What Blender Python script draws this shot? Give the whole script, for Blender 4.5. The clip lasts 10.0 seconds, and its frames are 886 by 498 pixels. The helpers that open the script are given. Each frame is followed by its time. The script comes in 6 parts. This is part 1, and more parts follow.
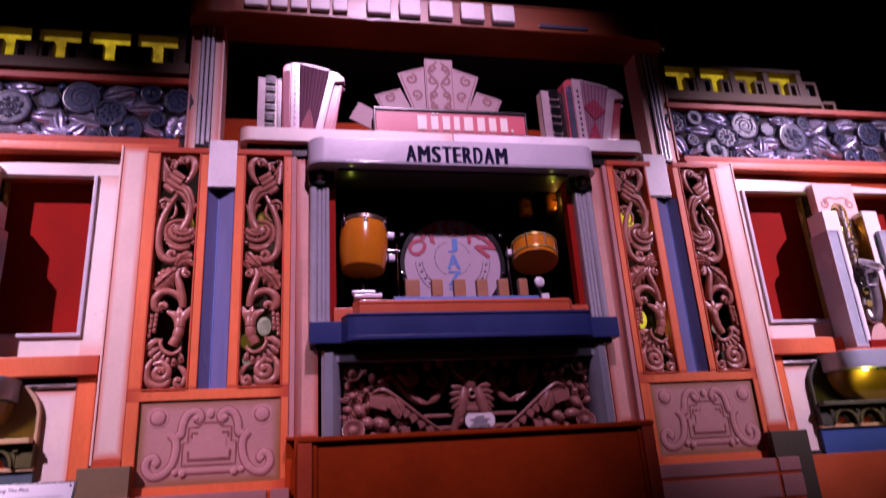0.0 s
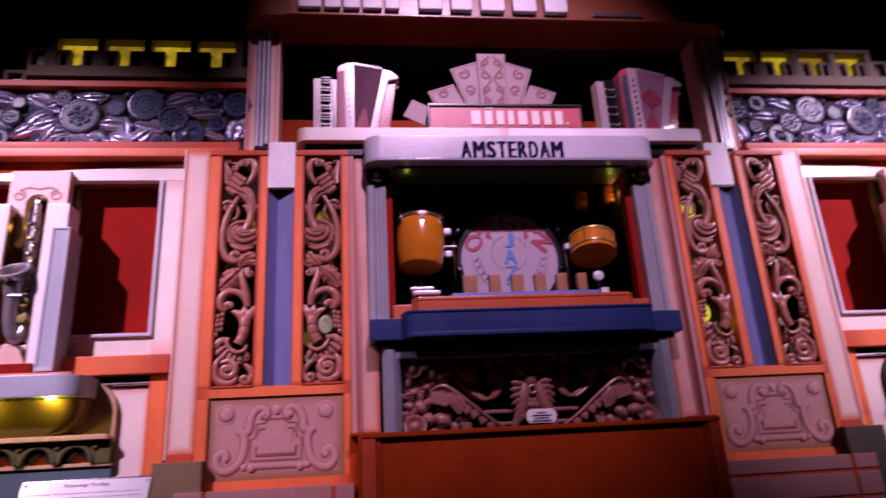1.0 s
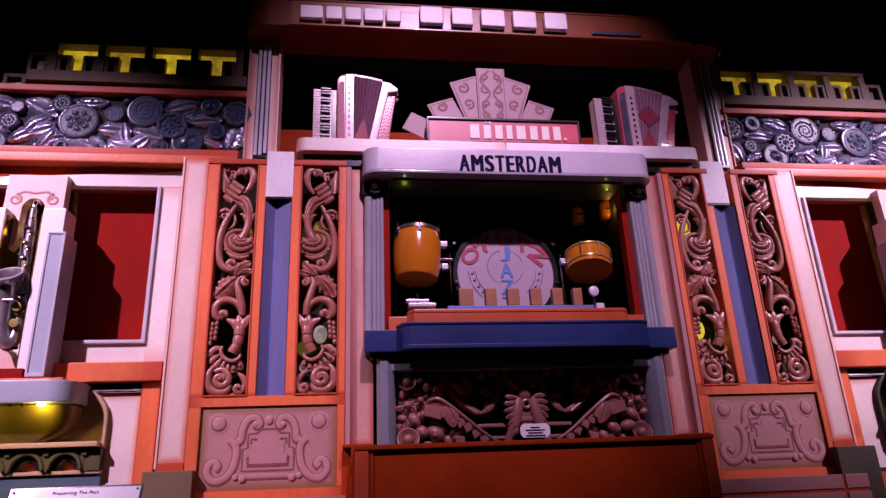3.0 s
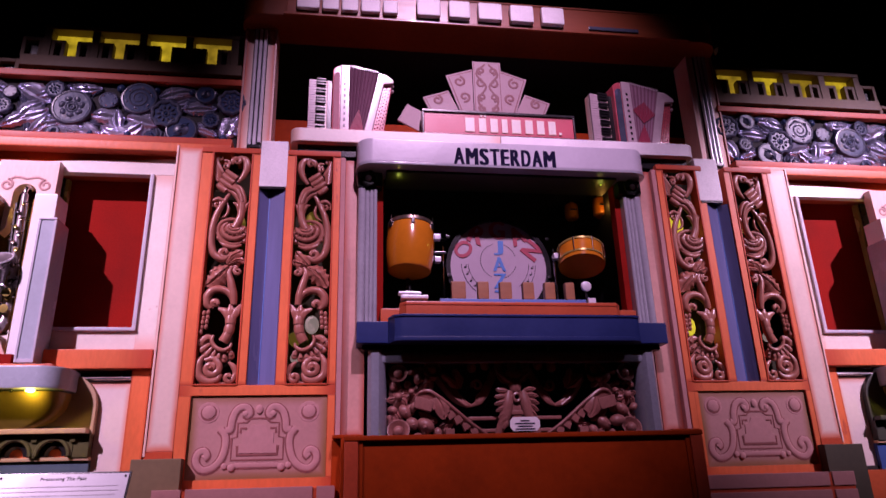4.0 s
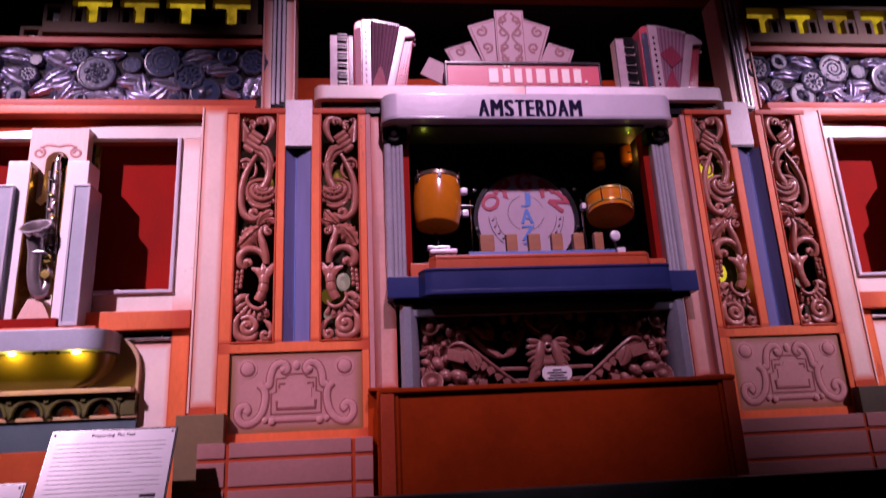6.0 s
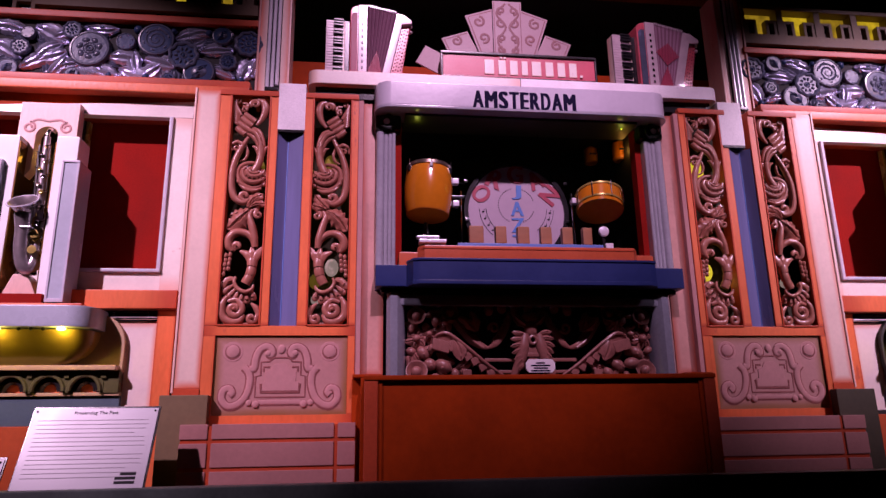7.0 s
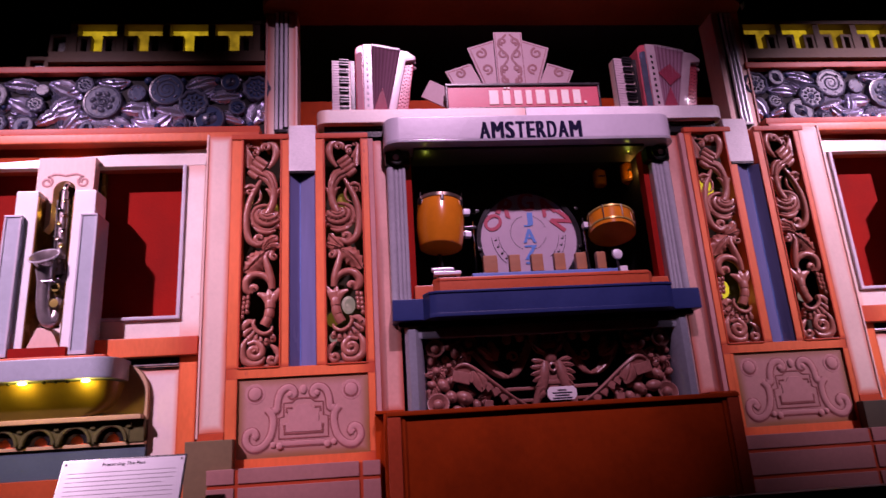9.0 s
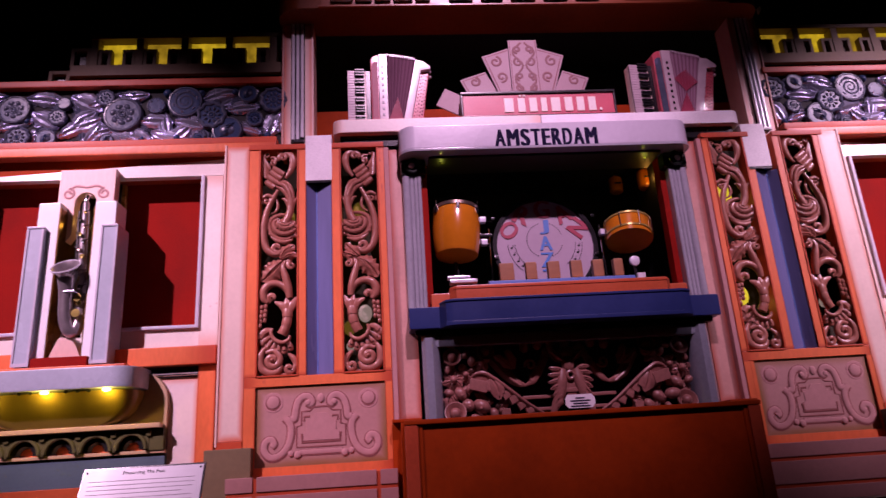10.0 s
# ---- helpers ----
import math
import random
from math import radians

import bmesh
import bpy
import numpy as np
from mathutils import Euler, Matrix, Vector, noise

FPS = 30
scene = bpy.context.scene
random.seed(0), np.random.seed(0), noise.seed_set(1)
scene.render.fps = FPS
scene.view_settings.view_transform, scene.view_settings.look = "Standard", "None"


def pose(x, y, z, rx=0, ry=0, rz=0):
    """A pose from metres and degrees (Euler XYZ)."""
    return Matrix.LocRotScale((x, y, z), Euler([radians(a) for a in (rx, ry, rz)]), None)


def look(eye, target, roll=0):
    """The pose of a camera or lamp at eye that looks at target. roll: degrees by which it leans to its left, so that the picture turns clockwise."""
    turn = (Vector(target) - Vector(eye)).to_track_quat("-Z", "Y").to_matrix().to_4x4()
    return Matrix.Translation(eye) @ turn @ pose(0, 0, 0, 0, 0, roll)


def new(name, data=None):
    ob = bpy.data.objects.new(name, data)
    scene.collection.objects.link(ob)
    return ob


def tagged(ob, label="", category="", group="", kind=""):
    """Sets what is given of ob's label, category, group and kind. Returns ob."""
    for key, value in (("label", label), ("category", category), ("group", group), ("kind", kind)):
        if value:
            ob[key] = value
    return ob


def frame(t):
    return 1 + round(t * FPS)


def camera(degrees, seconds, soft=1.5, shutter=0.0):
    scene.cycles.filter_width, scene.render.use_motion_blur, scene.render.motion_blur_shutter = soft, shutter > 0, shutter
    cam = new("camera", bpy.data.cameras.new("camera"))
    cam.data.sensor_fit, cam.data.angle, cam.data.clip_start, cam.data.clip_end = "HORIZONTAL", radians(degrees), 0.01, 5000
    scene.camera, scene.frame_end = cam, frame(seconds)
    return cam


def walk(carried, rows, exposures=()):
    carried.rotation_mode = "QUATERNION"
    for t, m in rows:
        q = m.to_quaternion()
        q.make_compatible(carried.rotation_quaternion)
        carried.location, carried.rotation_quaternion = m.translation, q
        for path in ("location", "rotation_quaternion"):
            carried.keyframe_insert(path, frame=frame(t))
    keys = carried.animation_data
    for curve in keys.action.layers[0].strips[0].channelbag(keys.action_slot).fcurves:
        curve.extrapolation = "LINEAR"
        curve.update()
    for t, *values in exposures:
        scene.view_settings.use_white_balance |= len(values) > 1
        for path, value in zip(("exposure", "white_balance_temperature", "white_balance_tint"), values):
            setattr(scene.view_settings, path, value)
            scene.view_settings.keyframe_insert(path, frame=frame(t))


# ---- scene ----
cam = camera(66.1, 10.0, soft=1.4, shutter=0.62)
PATH = [
    (0, (-0.91, -3.85, 1.434), (-0.526, -2.0, 2.089), -3.7),
    (0.1, (-0.91, -3.85, 1.434), (-0.524, -1.991, 2.062), -3.7),
    (0.4, (-0.935, -3.846, 1.463), (-0.582, -1.976, 2.079), -2.2),
    (0.5, (-0.935, -3.846, 1.463), (-0.589, -1.977, 2.085), -2.2),
    (0.6, (-0.935, -3.846, 1.463), (-0.596, -1.98, 2.099), -2.2),
    (0.9, (-0.958, -3.848, 1.454), (-0.677, -1.979, 2.111), -3.4),
    (1, (-0.958, -3.848, 1.454), (-0.716, -1.97, 2.098), -3.4),
    (1.1, (-0.958, -3.848, 1.454), (-0.739, -1.966, 2.095), -3.4),
    (1.4, (-0.969, -3.852, 1.456), (-0.698, -1.979, 2.101), -2.4),
    (1.5, (-0.969, -3.852, 1.456), (-0.68, -1.982, 2.103), -2.4),
    (1.6, (-0.969, -3.852, 1.456), (-0.688, -1.982, 2.106), -2.4),
    (1.9, (-0.954, -3.862, 1.471), (-0.702, -1.976, 2.089), -3.4),
    (2, (-0.954, -3.862, 1.471), (-0.686, -1.991, 2.125), -3.4),
    (2.1, (-0.954, -3.862, 1.471), (-0.667, -2.009, 2.167), -3.4),
    (2.4, (-0.985, -3.854, 1.463), (-0.697, -2.002, 2.163), -3.1),
    (2.5, (-0.985, -3.854, 1.463), (-0.719, -1.995, 2.152), -3.1),
    (3.9, (-0.974, -3.843, 1.435), (-0.694, -1.98, 2.106), -1.7),
    (4, (-0.974, -3.843, 1.435), (-0.694, -1.978, 2.101), -1.7),
    (4.1, (-0.974, -3.843, 1.435), (-0.692, -1.974, 2.088), -1.7),
    (4.4, (-0.956, -3.847, 1.386), (-0.683, -1.975, 2.036), -0.7),
    (4.5, (-0.956, -3.847, 1.386), (-0.683, -1.962, 1.995), -0.7),
    (4.6, (-0.956, -3.847, 1.386), (-0.692, -1.94, 1.93), -0.7),
    (4.9, (-1.004, -3.837, 1.437), (-0.741, -1.914, 1.924), -1.0),
    (5, (-1.004, -3.837, 1.437), (-0.766, -1.916, 1.942), -1.0),
    (5.1, (-1.004, -3.837, 1.437), (-0.774, -1.924, 1.974), -1.0),
    (5.4, (-1.016, -3.84, 1.429), (-0.788, -1.898, 1.849), -2.8),
    (5.5, (-1.016, -3.84, 1.429), (-0.822, -1.901, 1.875), -2.8),
    (5.6, (-1.016, -3.84, 1.429), (-0.83, -1.902, 1.881), -2.8),
    (5.9, (-1.002, -3.847, 1.423), (-0.788, -1.923, 1.925), -2.8),
    (6, (-1.002, -3.847, 1.423), (-0.791, -1.935, 1.968), -2.8),
    (6.1, (-1.002, -3.847, 1.423), (-0.778, -1.939, 1.976), -2.8),
    (6.2, (-0.99, -3.848, 1.41), (-0.763, -1.932, 1.936), -3.1),
    (7.3, (-0.99, -3.888, 1.475), (-0.752, -1.969, 1.983), -0.4),
    (7.4, (-0.996, -3.912, 1.51), (-0.768, -1.993, 2.032), -0.6),
    (7.5, (-0.996, -3.912, 1.51), (-0.778, -2.011, 2.094), -0.6),
    (7.6, (-0.996, -3.912, 1.51), (-0.771, -2.019, 2.116), -0.6),
    (7.9, (-0.995, -3.901, 1.475), (-0.782, -2.005, 2.075), -0.9),
    (8, (-0.995, -3.901, 1.475), (-0.772, -2.003, 2.065), -0.9),
    (8.1, (-0.995, -3.901, 1.475), (-0.781, -1.997, 2.049), -0.9),
    (8.4, (-0.983, -3.9, 1.474), (-0.777, -1.99, 2.031), -1.2),
    (8.5, (-0.983, -3.9, 1.474), (-0.757, -1.994, 2.037), -1.2),
    (8.6, (-0.983, -3.9, 1.474), (-0.734, -1.997, 2.037), -1.2),
    (8.9, (-1.007, -3.904, 1.488), (-0.797, -1.998, 2.055), -3.7),
    (9, (-1.007, -3.904, 1.488), (-0.804, -1.998, 2.058), -3.7),
    (9.1, (-1.007, -3.904, 1.488), (-0.824, -1.999, 2.069), -3.7),
    (9.4, (-1.009, -3.906, 1.478), (-0.841, -2.004, 2.074), -3.7),
    (9.5, (-1.009, -3.906, 1.478), (-0.836, -2.003, 2.069), -3.7),
    (9.6, (-1.009, -3.906, 1.478), (-0.831, -2.002, 2.066), -3.7),
    (9.9, (-1.006, -3.905, 1.482), (-0.837, -2.004, 2.078), -3.7),
    (10, (-1.006, -3.905, 1.482), (-0.85, -2.003, 2.08), -3.7),
]
TINT = [(0, 0.0, 6250, 10), (4, 0.0, 6250, 10), (5.5, 0.0, 6600, 11), (8, 0.0, 6550, 11), (10, 0.0, 6750, 14)]
walk(cam, [(t, look(eye, target, roll)) for t, eye, target, roll in PATH], TINT)

# ---- light: a dark hall, pink theatre spots above the audience, small coloured bulbs in the front ----
world = bpy.data.worlds.new("hall_dark")
scene.world = world
world.use_nodes = True
world.node_tree.nodes["Background"].inputs[0].default_value = (0.30, 0.16, 0.24, 1)
world.node_tree.nodes["Background"].inputs[1].default_value = 0.04
scene.view_settings.exposure = 0.0


def spot(name, at, target, watts, colour, size, blend, radius):
    data = bpy.data.lights.new(name, "SPOT")
    data.energy, data.color, data.spot_size, data.spot_blend = watts, colour, radians(size), blend
    data.shadow_soft_size = radius
    ob = new(name, data)
    ob.matrix_world = look(at, target)
    return ob


def bulb_light(name, at, watts, colour, radius=0.02):
    data = bpy.data.lights.new(name, "POINT")
    data.energy, data.color, data.shadow_soft_size = watts, colour, radius
    ob = new(name, data)
    ob.location = at
    return ob


PINK = (1.0, 0.605, 0.97)
PINKW = (1.0, 0.64, 0.96)
PINKE = (1.0, 0.66, 0.975)
spot("spot_centre", (0.1, -6.0, 8.4), (-0.24, 0.1, 3.28), 3050, PINK, 28.0, 1.0, 0.12)
spot("spot_west", (-5.95, -4.85, 7.15), (-2.56, 0.1, 2.50), 3850, PINKW, 25.6, 1.0, 0.07)
spot("spot_east", (6.03, -4.85, 6.98), (2.56, 0.1, 2.97), 4350, PINKE, 23.5, 1.0, 0.07)
# Unseen fill light added to brighten the amber temple block.
bulb_light("amber_block_fill", (0.775, 0.27, 3.245), 0.22, (1.0, 0.45, 0.08), 0.015)
YELLOW = (1.0, 0.74, 0.10)
for side in (-1, 1):
    for dx, colour in ((-0.34, YELLOW), (-0.03, YELLOW), (0.29, YELLOW)):
        bulb_light("tray_lamp", (side * (2.84 - dx), -0.100, 1.948), 0.85, colour, 0.012)


for side in (-1, 1):
    bulb_light("niche_lamp_light", (side * 2.84, 0.19, 3.02), 0.12 if side < 0 else 0.6, (1.0, 0.70, 0.12), 0.015)
    # Added for the glow at both soffit ends; only the right has a bulb.
    bulb_light("soffit_glow_fill", (side * 0.66, 0.02, 3.262), 0.06, (0.8, 0.85, 0.12), 0.012)
    bulb_light("carving_lamp", (side * 1.19, 0.20, 2.98), 0.16, (1.0, 0.68, 0.12), 0.02)
    bulb_light("carving_lamp", (side * 1.19, 0.20, 2.32), 0.10 if side < 0 else 0.25, (1.0, 0.68, 0.12), 0.02)
    bulb_light("carving_lamp", (side * 1.62, 0.20, 3.02), 0.10, (1.0, 0.68, 0.12), 0.02)


# ---- materials ----
def nodes_of(mat):
    mat.use_nodes = True
    t = mat.node_tree
    return t, t.nodes["Principled BSDF"]


def surface(name, colour, rough=0.45, metal=0.0, vary=0.12, grain=60.0, bump=0.05, wear=None, wear_amount=0.0, coat=0.0, stretch=(1, 1, 1), rim=None, rim_x=0.0, rim_z=0.0, spec=0.5):
    """Paint, wood or metal: two scales of colour variation, uneven gloss, fine relief and optional worn patches."""
    mat = bpy.data.materials.new(name)
    t, bsdf = nodes_of(mat)
    n, link = t.nodes, t.links
    co = n.new("ShaderNodeTexCoord")
    mp = n.new("ShaderNodeMapping")
    mp.inputs["Scale"].default_value = stretch
    link.new(co.outputs["Object"], mp.inputs[0])
    big, fine = n.new("ShaderNodeTexNoise"), n.new("ShaderNodeTexNoise")
    big.inputs["Scale"].default_value, big.inputs["Detail"].default_value = 3.5, 5
    fine.inputs["Scale"].default_value, fine.inputs["Detail"].default_value = grain, 4
    link.new(mp.outputs[0], big.inputs["Vector"])
    link.new(mp.outputs[0], fine.inputs["Vector"])
    dark = tuple(c * (1 - 1.6 * vary) for c in colour) + (1,)
    light = tuple(min(1, c * (1 + vary)) for c in colour) + (1,)
    ramp = n.new("ShaderNodeValToRGB")
    ramp.color_ramp.elements[0].position, ramp.color_ramp.elements[1].position = 0.3, 0.7
    ramp.color_ramp.elements[0].color, ramp.color_ramp.elements[1].color = dark, light
    blend = n.new("ShaderNodeMath")
    blend.operation = "MULTIPLY_ADD"
    blend.inputs[1].default_value, blend.inputs[2].default_value = 0.35, 0.0
    link.new(fine.outputs["Fac"], blend.inputs[0])
    total = n.new("ShaderNodeMath")
    total.operation = "MULTIPLY_ADD"
    total.inputs[1].default_value = 0.65
    link.new(big.outputs["Fac"], total.inputs[0])
    link.new(blend.outputs[0], total.inputs[2])
    link.new(total.outputs[0], ramp.inputs[0])
    out = ramp.outputs[0]
    if wear:
        spots = n.new("ShaderNodeTexNoise")
        spots.inputs["Scale"].default_value, spots.inputs["Detail"].default_value = 9, 8
        spots.inputs["Roughness"].default_value = 0.7
        link.new(mp.outputs[0], spots.inputs["Vector"])
        mask = n.new("ShaderNodeMapRange")
        mask.inputs[1].default_value, mask.inputs[2].default_value = 0.66 - 0.2 * wear_amount, 0.72 - 0.2 * wear_amount
        link.new(spots.outputs["Fac"], mask.inputs[0])
        mix = n.new("ShaderNodeMix")
        mix.data_type = "RGBA"
        link.new(mask.outputs[0], mix.inputs["Factor"])
        link.new(out, mix.inputs[6])
        mix.inputs[7].default_value = (*wear, 1)
        out = mix.outputs[2]
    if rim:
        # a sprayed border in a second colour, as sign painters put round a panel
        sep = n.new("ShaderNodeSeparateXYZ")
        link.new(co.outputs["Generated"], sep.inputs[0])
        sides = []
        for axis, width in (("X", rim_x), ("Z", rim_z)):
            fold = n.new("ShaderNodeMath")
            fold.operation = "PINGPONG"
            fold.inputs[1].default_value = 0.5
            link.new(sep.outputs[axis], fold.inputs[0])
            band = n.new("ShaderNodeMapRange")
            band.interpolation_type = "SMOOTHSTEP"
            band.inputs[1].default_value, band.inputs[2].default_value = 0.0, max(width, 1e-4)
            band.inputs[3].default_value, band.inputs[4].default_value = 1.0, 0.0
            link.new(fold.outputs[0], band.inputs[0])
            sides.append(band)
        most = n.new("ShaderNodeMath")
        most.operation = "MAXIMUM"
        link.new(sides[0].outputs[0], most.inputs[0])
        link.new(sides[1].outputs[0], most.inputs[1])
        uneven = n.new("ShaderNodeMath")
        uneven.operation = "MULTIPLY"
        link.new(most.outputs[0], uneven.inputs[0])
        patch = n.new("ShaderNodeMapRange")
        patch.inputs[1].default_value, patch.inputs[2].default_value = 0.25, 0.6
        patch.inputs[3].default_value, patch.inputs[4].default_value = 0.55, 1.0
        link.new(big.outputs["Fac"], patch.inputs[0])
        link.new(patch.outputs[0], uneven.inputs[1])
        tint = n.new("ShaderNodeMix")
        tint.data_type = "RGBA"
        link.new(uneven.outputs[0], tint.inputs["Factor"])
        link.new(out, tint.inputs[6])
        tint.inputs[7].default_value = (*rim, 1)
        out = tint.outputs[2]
    link.new(out, bsdf.inputs["Base Color"])
    gloss = n.new("ShaderNodeMapRange")
    gloss.inputs[3].default_value, gloss.inputs[4].default_value = max(0.03, rough - 0.1), min(1, rough + 0.12)
    link.new(big.outputs["Fac"], gloss.inputs[0])
    link.new(gloss.outputs[0], bsdf.inputs["Roughness"])
    bsdf.inputs["Metallic"].default_value = metal
    bsdf.inputs["Specular IOR Level"].default_value = spec
    bsdf.inputs["Coat Weight"].default_value = coat
    if bump:
        b = n.new("ShaderNodeBump")
        b.inputs["Strength"].default_value, b.inputs["Distance"].default_value = bump, 0.01
        link.new(fine.outputs["Fac"], b.inputs["Height"])
        link.new(b.outputs[0], bsdf.inputs["Normal"])
    return mat


def glowing(name, colour, strength, base=None):
    mat = bpy.data.materials.new(name)
    _, bsdf = nodes_of(mat)
    bsdf.inputs["Base Color"].default_value = (*(base or colour), 1)
    bsdf.inputs["Emission Color"].default_value = (*colour, 1)
    bsdf.inputs["Emission Strength"].default_value = strength
    bsdf.inputs["Roughness"].default_value = 0.3
    return mat


PINKP = surface("pink_paint", (0.80, 0.52, 0.45), 0.42, vary=0.10, grain=55, bump=0.08, wear=(0.66, 0.34, 0.27), wear_amount=0.2, stretch=(1, 1, 0.3))
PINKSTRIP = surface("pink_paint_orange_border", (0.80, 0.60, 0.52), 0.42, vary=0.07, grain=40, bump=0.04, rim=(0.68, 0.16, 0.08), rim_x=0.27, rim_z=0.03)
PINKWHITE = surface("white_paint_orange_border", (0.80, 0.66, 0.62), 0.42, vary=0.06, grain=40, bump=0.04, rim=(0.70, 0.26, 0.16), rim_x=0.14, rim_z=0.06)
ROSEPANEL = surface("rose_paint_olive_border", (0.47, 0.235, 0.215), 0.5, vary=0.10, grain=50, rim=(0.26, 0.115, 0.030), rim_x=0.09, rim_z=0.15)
BASEP = surface("dull_mauve_pink_paint", (0.449, 0.205, 0.191), 0.5, vary=0.1, grain=45)
ROSE = surface("rose_panel_paint", (0.50, 0.255, 0.245), 0.6, vary=0.10, grain=50, spec=0.15)
MAUVE = surface("mauve_outline", (0.265, 0.098, 0.092), 0.7, vary=0.2, spec=0.1)
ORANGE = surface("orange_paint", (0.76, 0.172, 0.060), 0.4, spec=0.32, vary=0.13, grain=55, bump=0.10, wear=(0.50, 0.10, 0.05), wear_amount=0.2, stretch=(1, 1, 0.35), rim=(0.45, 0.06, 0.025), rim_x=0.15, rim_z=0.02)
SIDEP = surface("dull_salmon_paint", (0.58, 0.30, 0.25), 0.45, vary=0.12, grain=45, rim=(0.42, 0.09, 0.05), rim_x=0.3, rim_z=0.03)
REDOR = surface("red_orange_paint", (0.50, 0.075, 0.03), 0.42, vary=0.14, grain=45, spec=0.22)
BROWNOR = surface("burnt_orange_paint", (0.35, 0.038, 0.002), 0.62, vary=0.16, grain=30, bump=0.08, spec=0.12)
RED = surface("red_cloth_wall", (0.27, 0.010, 0.006), 0.8, vary=0.14, grain=90, bump=0.12, spec=0.1)
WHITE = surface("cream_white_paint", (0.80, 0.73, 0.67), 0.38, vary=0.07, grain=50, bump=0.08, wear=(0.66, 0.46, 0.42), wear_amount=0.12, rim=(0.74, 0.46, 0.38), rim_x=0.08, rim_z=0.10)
TOWER = surface("bright_white_gloss", (0.88, 0.86, 0.88), 0.3, vary=0.03, grain=30, coat=0.3)
LILAC = surface("lilac_gloss_paint", (0.56, 0.52, 0.60), 0.28, vary=0.06, grain=30, coat=0.3)
SPECK = surface("speckled_white", (0.84, 0.79, 0.82), 0.45, vary=0.18, grain=140, bump=0.12)
BLUE = surface("blue_paint", (0.020, 0.033, 0.135), 0.36, vary=0.12, grain=40, spec=0.3)
BLUEGLOSS = surface("blue_gloss_paint", (0.150, 0.150, 0.315), 0.27, vary=0.14, grain=30, bump=0.10, coat=0.5, stretch=(1, 1, 0.12))
SKYBLUE = surface("bright_blue_paint", (0.11, 0.20, 0.52), 0.4, vary=0.08)
STEELBLUE = surface("slate_blue_paint", (0.085, 0.125, 0.165), 0.4, vary=0.1)
GREYBLUE = surface("grey_blue_gloss", (0.24, 0.25, 0.30), 0.2, vary=0.14, grain=50, bump=0.04, coat=0.6)
CARVE = surface("carved_wood_brown_pink", (0.35, 0.128, 0.090), 0.29, vary=0.22, grain=70, bump=0.14, stretch=(1, 1, 0.4))
CARVEDARK = surface("carved_fruit_wood", (0.29, 0.118, 0.098), 0.34, vary=0.25, grain=60, bump=0.12)
BLACK = surface("black_cloth", (0.008, 0.007, 0.008), 0.8, vary=0.2, grain=80)
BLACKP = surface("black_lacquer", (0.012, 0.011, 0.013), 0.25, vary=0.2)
DARKGREEN = surface("dark_green_lacquer", (0.015, 0.02, 0.016), 0.2, vary=0.2)
OLIVELT = surface("pale_olive_paint", (0.095, 0.088, 0.036), 0.28, vary=0.15, grain=40)
OLIVE = surface("olive_paint", (0.19, 0.125, 0.06), 0.6, vary=0.12, grain=40)
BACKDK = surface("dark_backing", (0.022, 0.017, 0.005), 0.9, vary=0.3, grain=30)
CREAM = surface("cream_paint", (0.50, 0.33, 0.19), 0.5, vary=0.1)
BOWLP = surface("olive_gold_paint", (0.30, 0.20, 0.045), 0.3, vary=0.12, grain=25)
GOLD = surface("gold_gloss", (0.55, 0.42, 0.12), 0.24, metal=0.5, vary=0.15, grain=25)
AMBER = surface("amber_lacquer", (0.56, 0.18, 0.012), 0.16, vary=0.10, grain=20, coat=0.8)
TIMBER = surface("cut_wood", (0.34, 0.14, 0.06), 0.5, vary=0.2, grain=35, bump=0.1, stretch=(0.3, 1, 1))
SILVER = surface("silver_leaf", (0.60, 0.60, 0.78), 0.27, metal=0.8, vary=0.18, grain=45, bump=0.15, wear=(0.24, 0.23, 0.34), wear_amount=0.25)
DULLSILVER = surface("dulled_silver_rim", (0.072, 0.080, 0.120), 0.26, metal=0.0, spec=0.28, vary=0.22, grain=45, bump=0.14, wear=(0.11, 0.12, 0.20), wear_amount=0.35)
RIMBLUE = surface("blue_glazed_hollow", (0.030, 0.050, 0.115), 0.30, metal=0.0, spec=0.12, vary=0.3, grain=40, bump=0.12, wear=(0.09, 0.075, 0.085), wear_amount=0.2)
GILT = surface("gilded_lining", (0.30, 0.14, 0.03), 0.25, metal=0.75, vary=0.2, grain=25)
NAVYINK = surface("navy_lettering", (0.010, 0.008, 0.030), 0.8, vary=0.15, spec=0.08)
FASCIA = surface("polished_white_fascia", (0.80, 0.72, 0.68), 0.20, vary=0.06, grain=40, bump=0.03, spec=0.16)
CRESTP = surface("brown_olive_crest_paint", (0.17, 0.11, 0.060), 0.6, vary=0.15, grain=40)
MAROON = surface("maroon_bellows_inlay", (0.30, 0.035, 0.075), 0.5, vary=0.15, grain=60)
SAXPLATE = surface("worn_silver_plate", (0.56, 0.48, 0.50), 0.30, metal=0.75, vary=0.2, grain=25, bump=0.04)
PILASTER = surface("pale_mauve_grey_gloss", (0.37, 0.36, 0.41), 0.14, vary=0.12, grain=50, bump=0.04, coat=0.7)
# Olive with the canopy's shade darkened into its base colour.
SOFFIT = surface("olive_board_shade_in_colour", (0.032, 0.030, 0.011), 0.5, vary=0.2, grain=40)
STEPOR = surface("red_orange_gloss", (0.50, 0.090, 0.030), 0.34, vary=0.12, grain=50, coat=0.2)
BANDBLUE = surface("strong_blue_paint", (0.045, 0.09, 0.30), 0.35, vary=0.1)
